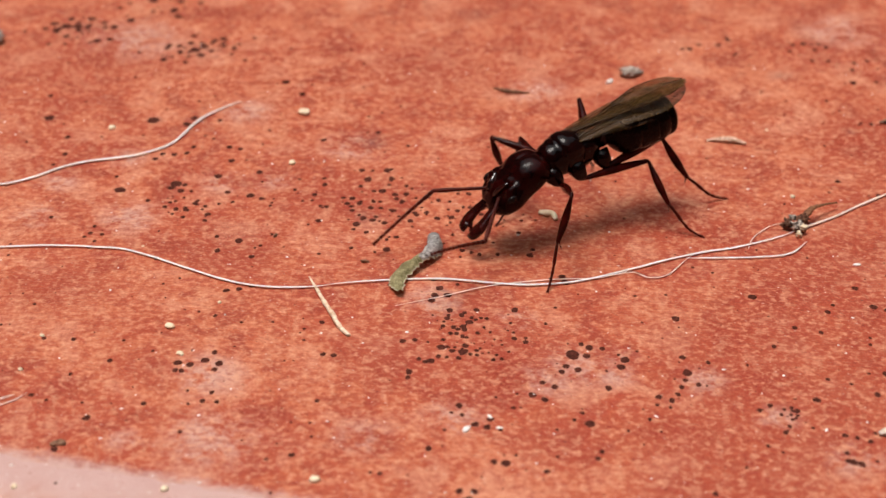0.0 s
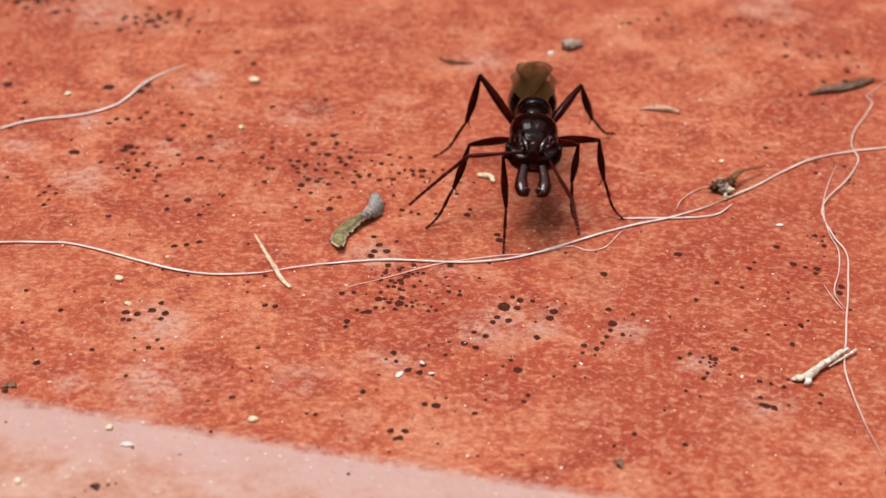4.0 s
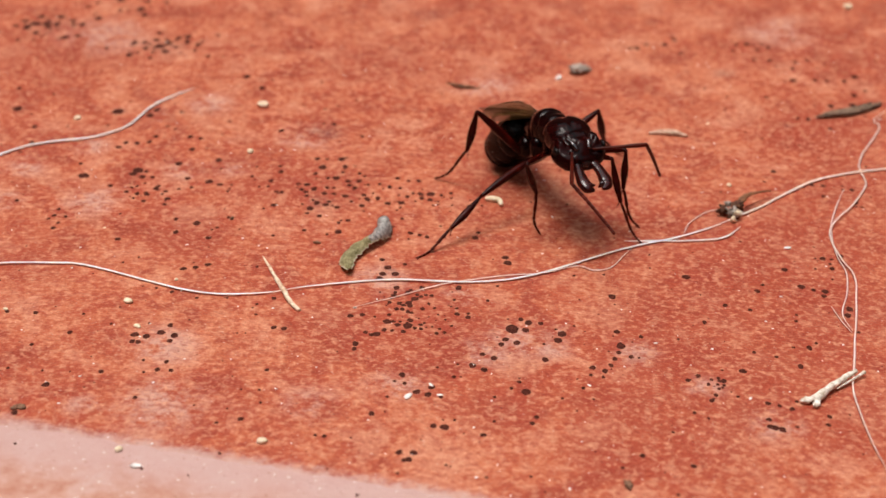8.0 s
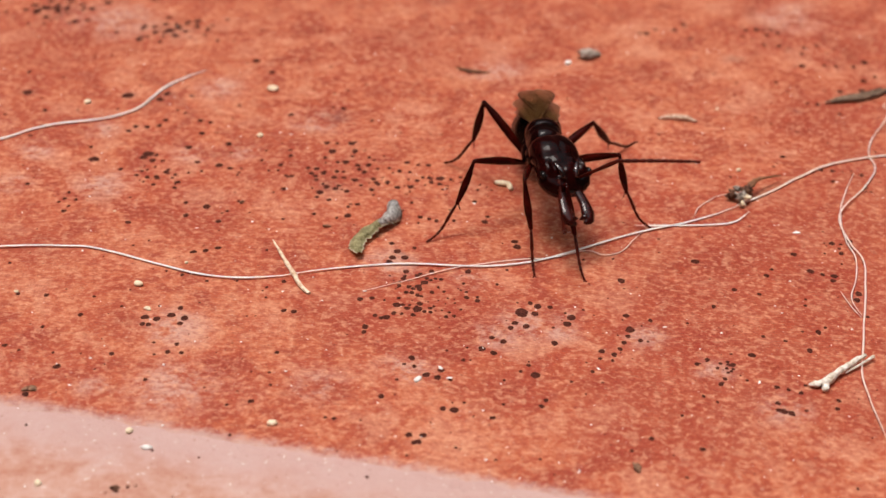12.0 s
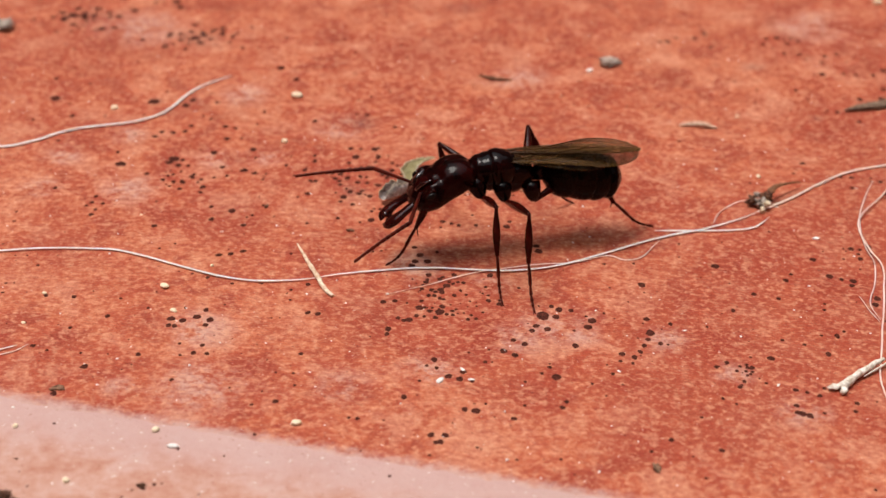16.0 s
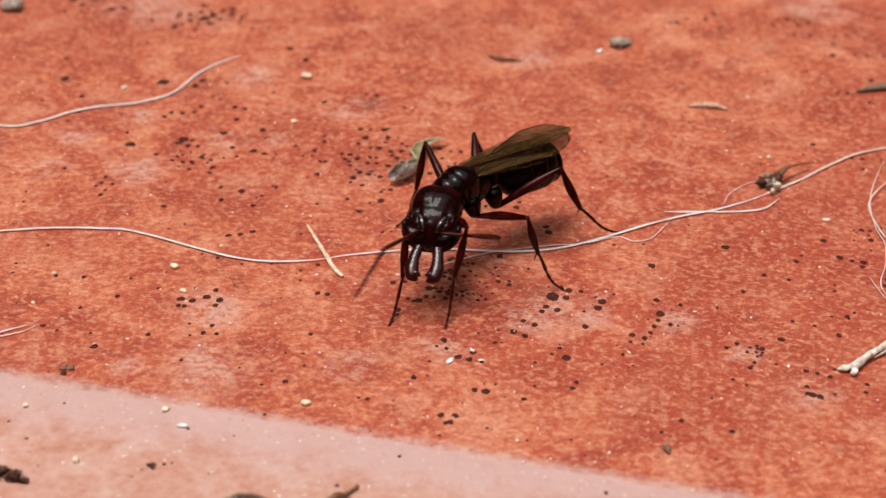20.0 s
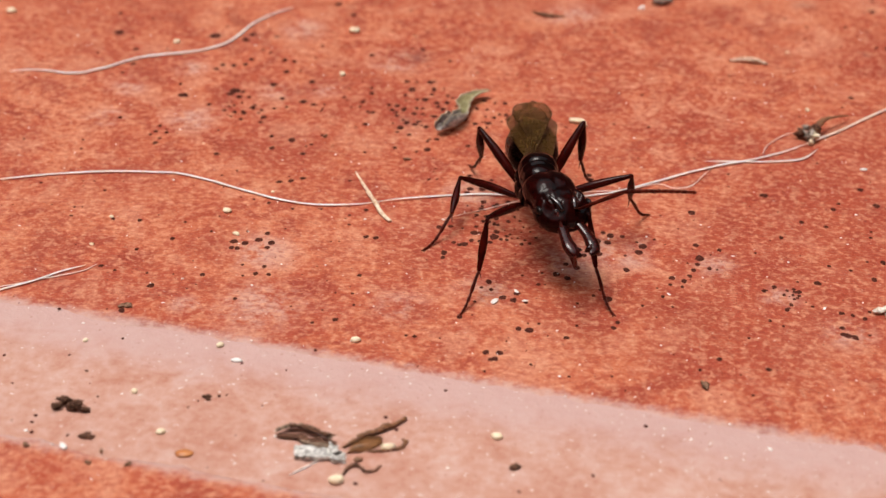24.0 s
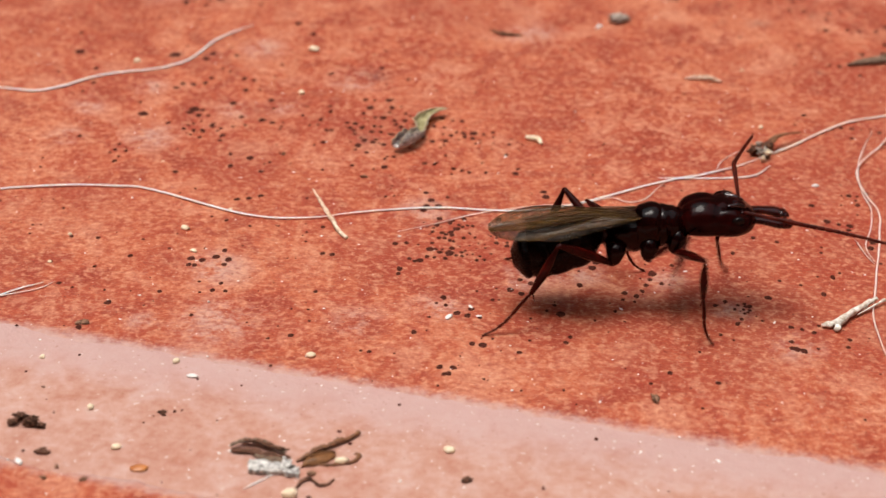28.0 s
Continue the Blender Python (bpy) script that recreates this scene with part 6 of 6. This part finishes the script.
    stance(26, body=(2.52, 3.18, 4.14, -109.8, 9.0), head=(-9.3, -26.7), front_left=(6.26, -2.16), front_right=(-0.81, -2.73), middle_left=(8.68, -0.43), middle_right=(-2.77, 3.03), hind_left=(7.56, 8.76), hind_right=(-2.18, 8.60), left_feeler=(-31, 3, 8, 47), right_feeler=(-48, 45, -60, 15))
    stance(26.5, body=(2.34, 2.90, 4.07, -116.9, 6.3), head=(2.5, -31.0), front_left=(6.26, -2.16), front_right=(-0.81, -2.73), middle_left=(8.80, -0.25), middle_right=(-2.52, 4.09), hind_left=(7.56, 8.76), hind_right=(-2.18, 8.60), left_feeler=(21, -12, -7, -6), right_feeler=(-18, 34, -27, -14))
    stance(26.8, body=(2.94, 2.39, 3.94, -90.2, 3.4), head=(15.7, -21.8), front_left=(6.26, -2.16), front_right=(-0.81, -2.73), middle_left=(8.80, -0.25), middle_right=(-1.97, 3.47), hind_left=(7.56, 8.76), hind_right=(-2.18, 8.60), left_feeler=(61, 6, 149, -43), right_feeler=(-20, 17, 4, -35))
    stance(27, body=(4.48, 2.43, 3.91, -64.4, 8.7), head=(30.2, -20.1), front_left=(6.26, -2.16), front_right=(5.79, -3.65), middle_left=(10.26, 3.43), middle_right=(-1.11, -0.45), hind_left=(7.27, 9.74), hind_right=(-0.86, 9.72), left_feeler=(73, 0, 26, 16), right_feeler=(-22, -15, 8, -14))
    stance(27.1, body=(5.45, 2.15, 3.93, -48.7, 8.0), head=(19.9, -20.1), front_left=(10.24, 3.33), front_right=(6.04, -4.48), middle_left=(10.26, 3.43), middle_right=(-1.11, -0.45), hind_left=(7.27, 9.74), hind_right=(-0.66, 1.89), left_feeler=(84, 10, 33, 35), right_feeler=(5, 11, -48, 37))
    stance(27.4, body=(7.95, 0.78, 3.52, -43.4, 5.5), head=(17.0, -41.2), front_left=(13.05, 3.70), front_right=(9.70, -2.98), middle_left=(10.26, 3.43), middle_right=(3.94, -5.14), hind_left=(7.27, 9.74), hind_right=(-0.66, 1.89), left_feeler=(16, 23, 8, 26), right_feeler=(-68, 12, -49, 12))
    stance(27.7, body=(9.01, -1.81, 3.38, -44.7, -0.7), head=(-6.5, -20.9), front_left=(13.81, -0.25), front_right=(10.61, -6.89), middle_left=(10.26, 3.43), middle_right=(3.94, -5.14), hind_left=(7.55, 5.54), hind_right=(-0.66, 1.89), left_feeler=(43, 18, 80, -15))
    stance(27.8, body=(9.30, -1.16, 3.56, -37.4, 3.6), head=(2.0, -18.7), front_left=(12.22, -1.40), front_right=(10.95, -7.69), middle_left=(10.26, 3.43), middle_right=(3.94, -5.14), hind_left=(7.55, 5.54), hind_right=(-0.15, 3.32), left_feeler=(71, 15, 37, 33), right_feeler=(6, 9, -40, 40))
    stance(27.9, body=(9.20, -0.59, 4.44, -5.3, 6.5), head=(0.5, -8.1), front_left=(12.22, -1.40), front_right=(13.04, -1.70), middle_left=(10.26, 3.43), middle_right=(3.94, -5.14), hind_left=(3.45, 4.17), hind_right=(2.43, -2.88), left_feeler=(79, 5, 70, 2), right_feeler=(-6, 3, -6, 8))
    stance(28, body=(9.84, 0.17, 4.52, 2.6, 9.3), head=(2.7, -5.5), front_left=(14.41, 3.78), front_right=(13.02, -3.04), middle_left=(10.26, 3.43), middle_right=(11.56, -1.25), hind_left=(3.45, 4.17), hind_right=(2.43, -2.88), left_feeler=(84, 13, 65, -4), right_feeler=(-19, -8, -21, -5))
    # how far each knee leans about the line from hip to foot, in degrees
    knees(0, front_left=-10, middle_left=-60, hind_left=-48, hind_right=0, front_right=56, middle_right=-40)
    knees(1, middle_right=-24, hind_right=24, hind_left=-26, middle_left=28, front_left=2, front_right=8)
    knees(2, middle_right=-30, hind_right=12, hind_left=-24, middle_left=24, front_right=4, front_left=-6)
    knees(3, middle_right=60, hind_right=10, hind_left=-16, middle_left=22, front_right=6, front_left=0)
    knees(4, hind_right=20, middle_right=-14, front_right=2, hind_left=-22, middle_left=28, front_left=16)
    knees(7, hind_right=8, middle_right=22, front_right=14, middle_left=14, hind_left=14)
    knees(8, hind_right=4, front_right=0, middle_left=16)
    knees(9, hind_right=2, middle_right=28, middle_left=12)
    knees(10, hind_right=10, middle_right=28, middle_left=14)
    knees(11, hind_right=20, middle_right=0, front_right=12, hind_left=-12, middle_left=26, front_left=26)
    knees(12, hind_right=8, middle_right=-12, hind_left=-16, middle_left=22, front_right=4)
    knees(15, front_left=-2, middle_left=0, hind_left=-30, middle_right=-30, front_right=-8)
    knees(16, front_left=2, middle_left=-2, hind_left=-36, hind_right=-8, middle_right=-30, front_right=-34)
    knees(17, front_left=2, middle_left=-2, hind_left=-44, hind_right=-10, middle_right=-30, front_right=-38)
    knees(18, front_left=-6, middle_left=-8, hind_left=-32, hind_right=-8, middle_right=-30)
    knees(19, front_left=-2, middle_left=-4, hind_left=-24, hind_right=8, middle_right=-30, front_right=-40)
    knees(20, front_right=0, front_left=-8, middle_left=36, hind_left=-22)
    knees(21, hind_right=4, middle_right=-2, front_right=6, front_left=2, hind_left=-4)
    knees(24, middle_right=58, front_right=2, front_left=4, middle_left=32, hind_left=-12)
    knees(25, hind_right=4, middle_right=-34, front_right=0, front_left=4)
    knees(26, hind_right=4, front_left=12, middle_left=14, hind_left=-20)
    knees(27, hind_right=6, middle_right=-12, front_right=8, hind_left=-10)
    knees(28, hind_right=14, front_right=10, hind_left=-14, middle_right=-96)
    walk_ant()
    walk(LEAF, [
        (0, pose(-0.00166, 0.01197, 0.00082, 165, 0, 73.1)),
        (12.9, pose(-0.00166, 0.01197, 0.00082, 165, 0, 73.1)),
        (13.3, pose(-0.00157, 0.01370, 0.00131, 115, 0, 124.1)),
        (13.8, pose(-0.00147, 0.01571, 0.00110, 58, 0, 183.7)),
        (14.3, pose(-0.00136, 0.01772, 0.00002, 0, 0, 243.2)),
        (28, pose(-0.00136, 0.01772, 0.00002, 0, 0, 243.2)),
    ])
    walk(LONG_FIBRE, [
        (0, pose(-0.00108, 0.00207, 0, 0, 0, -5.08)),
        (0.5, pose(-0.00088, 0.00100, 0, 0, 0, -4.8)),
        (1, pose(-0.00064, -0.00006, 0, 0, 0, -4.47)),
        (1.3, pose(-0.00010, -0.00025, 0, 0, 0, -0.6)),
        (3, pose(0.00004, -0.00028, 0, 0, 0, -0.17)),
        (8, pose(0.00000, 0.00000, 0, 0, 0, 0)),
        (17, pose(0.00002, -0.00011, 0, 0, 0, 0)),
        (20, pose(0.00001, -0.00012, 0, 0, 0, 0.03)),
        (25, pose(-0.00004, 0.00003, 0, 0, 0, -0.26)),
        (25.3, pose(-0.00004, 0.00003, 0, 0, 0, -0.26)),
        (25.7, pose(0.00000, 0.00050, 0, 0, 0, -2.8)),
        (27.2, pose(0.00000, 0.00050, 0, 0, 0, -2.8)),
        (27.6, pose(-0.00014, 0.00037, 0, 0, 0, -0.65)),
        (28, pose(-0.00014, 0.00037, 0, 0, 0, -0.65)),
    ])
    walk(FINE_FIBRE, [
        (0, pose(-0.00108, 0.00207, 0, 0, 0, -5.08)),
        (0.5, pose(-0.00088, 0.00100, 0, 0, 0, -4.8)),
        (1, pose(-0.00064, -0.00006, 0, 0, 0, -4.47)),
        (1.3, pose(-0.00010, -0.00025, 0, 0, 0, -0.6)),
        (3, pose(0.00004, -0.00028, 0, 0, 0, -0.17)),
        (8, pose(0.00000, 0.00000, 0, 0, 0, 0)),
        (17, pose(0.00002, -0.00011, 0, 0, 0, 0)),
        (20, pose(0.00001, -0.00012, 0, 0, 0, 0.03)),
        (25, pose(-0.00004, 0.00003, 0, 0, 0, -0.26)),
        (25.3, pose(-0.00004, 0.00003, 0, 0, 0, -0.26)),
        (25.7, pose(0.00000, 0.00050, 0, 0, 0, -2.8)),
        (27.2, pose(0.00000, 0.00050, 0, 0, 0, -2.8)),
        (27.6, pose(-0.00014, 0.00037, 0, 0, 0, -0.65)),
        (28, pose(-0.00014, 0.00037, 0, 0, 0, -0.65)),
    ])
    walk(NEAR_STRAND, [
        (0, pose(0.00013, 0.00010, 0, 0, 0, 1)),
        (8, pose(0.00013, 0.00010, 0, 0, 0, 1)),
        (17, pose(0.00006, 0.00005, 0, 0, 0, 0.5)),
        (24, pose(0.00000, 0.00000, 0, 0, 0, 0)),
        (25, pose(0.00007, 0.00005, 0, 0, 0, 0.5)),
        (25.3, pose(0.00007, 0.00005, 0, 0, 0, 0.5)),
        (25.7, pose(-0.00106, -0.00066, 0, 0, 0, -7.75)),
        (27.2, pose(-0.00106, -0.00066, 0, 0, 0, -7.75)),
        (27.6, pose(0.00000, 0.00000, 0, 0, 0, 0)),
        (28, pose(0.00000, 0.00000, 0, 0, 0, 0)),
    ])
    walk(FREE_FIBRE, [
        (0, pose(0.00045, -0.00220, 0, 0, 0, 0)),
        (1, pose(0.00017, -0.00162, 0, 0, 0, 0)),
        (3, pose(0.00000, -0.00150, 0, 0, 0, 0)),
        (8, pose(-0.00017, -0.00140, 0, 0, 0, 0)),
        (11, pose(-0.00010, -0.00117, 0, 0, 0, 0)),
        (17, pose(-0.00013, -0.00083, 0, 0, 0, 0)),
        (20, pose(-0.00013, -0.00078, 0, 0, 0, 0)),
        (25, pose(0.00003, -0.00008, 0, 0, 0, 0)),
        (28, pose(0.00000, 0.00000, 0, 0, 0, 0)),
    ])


motions()
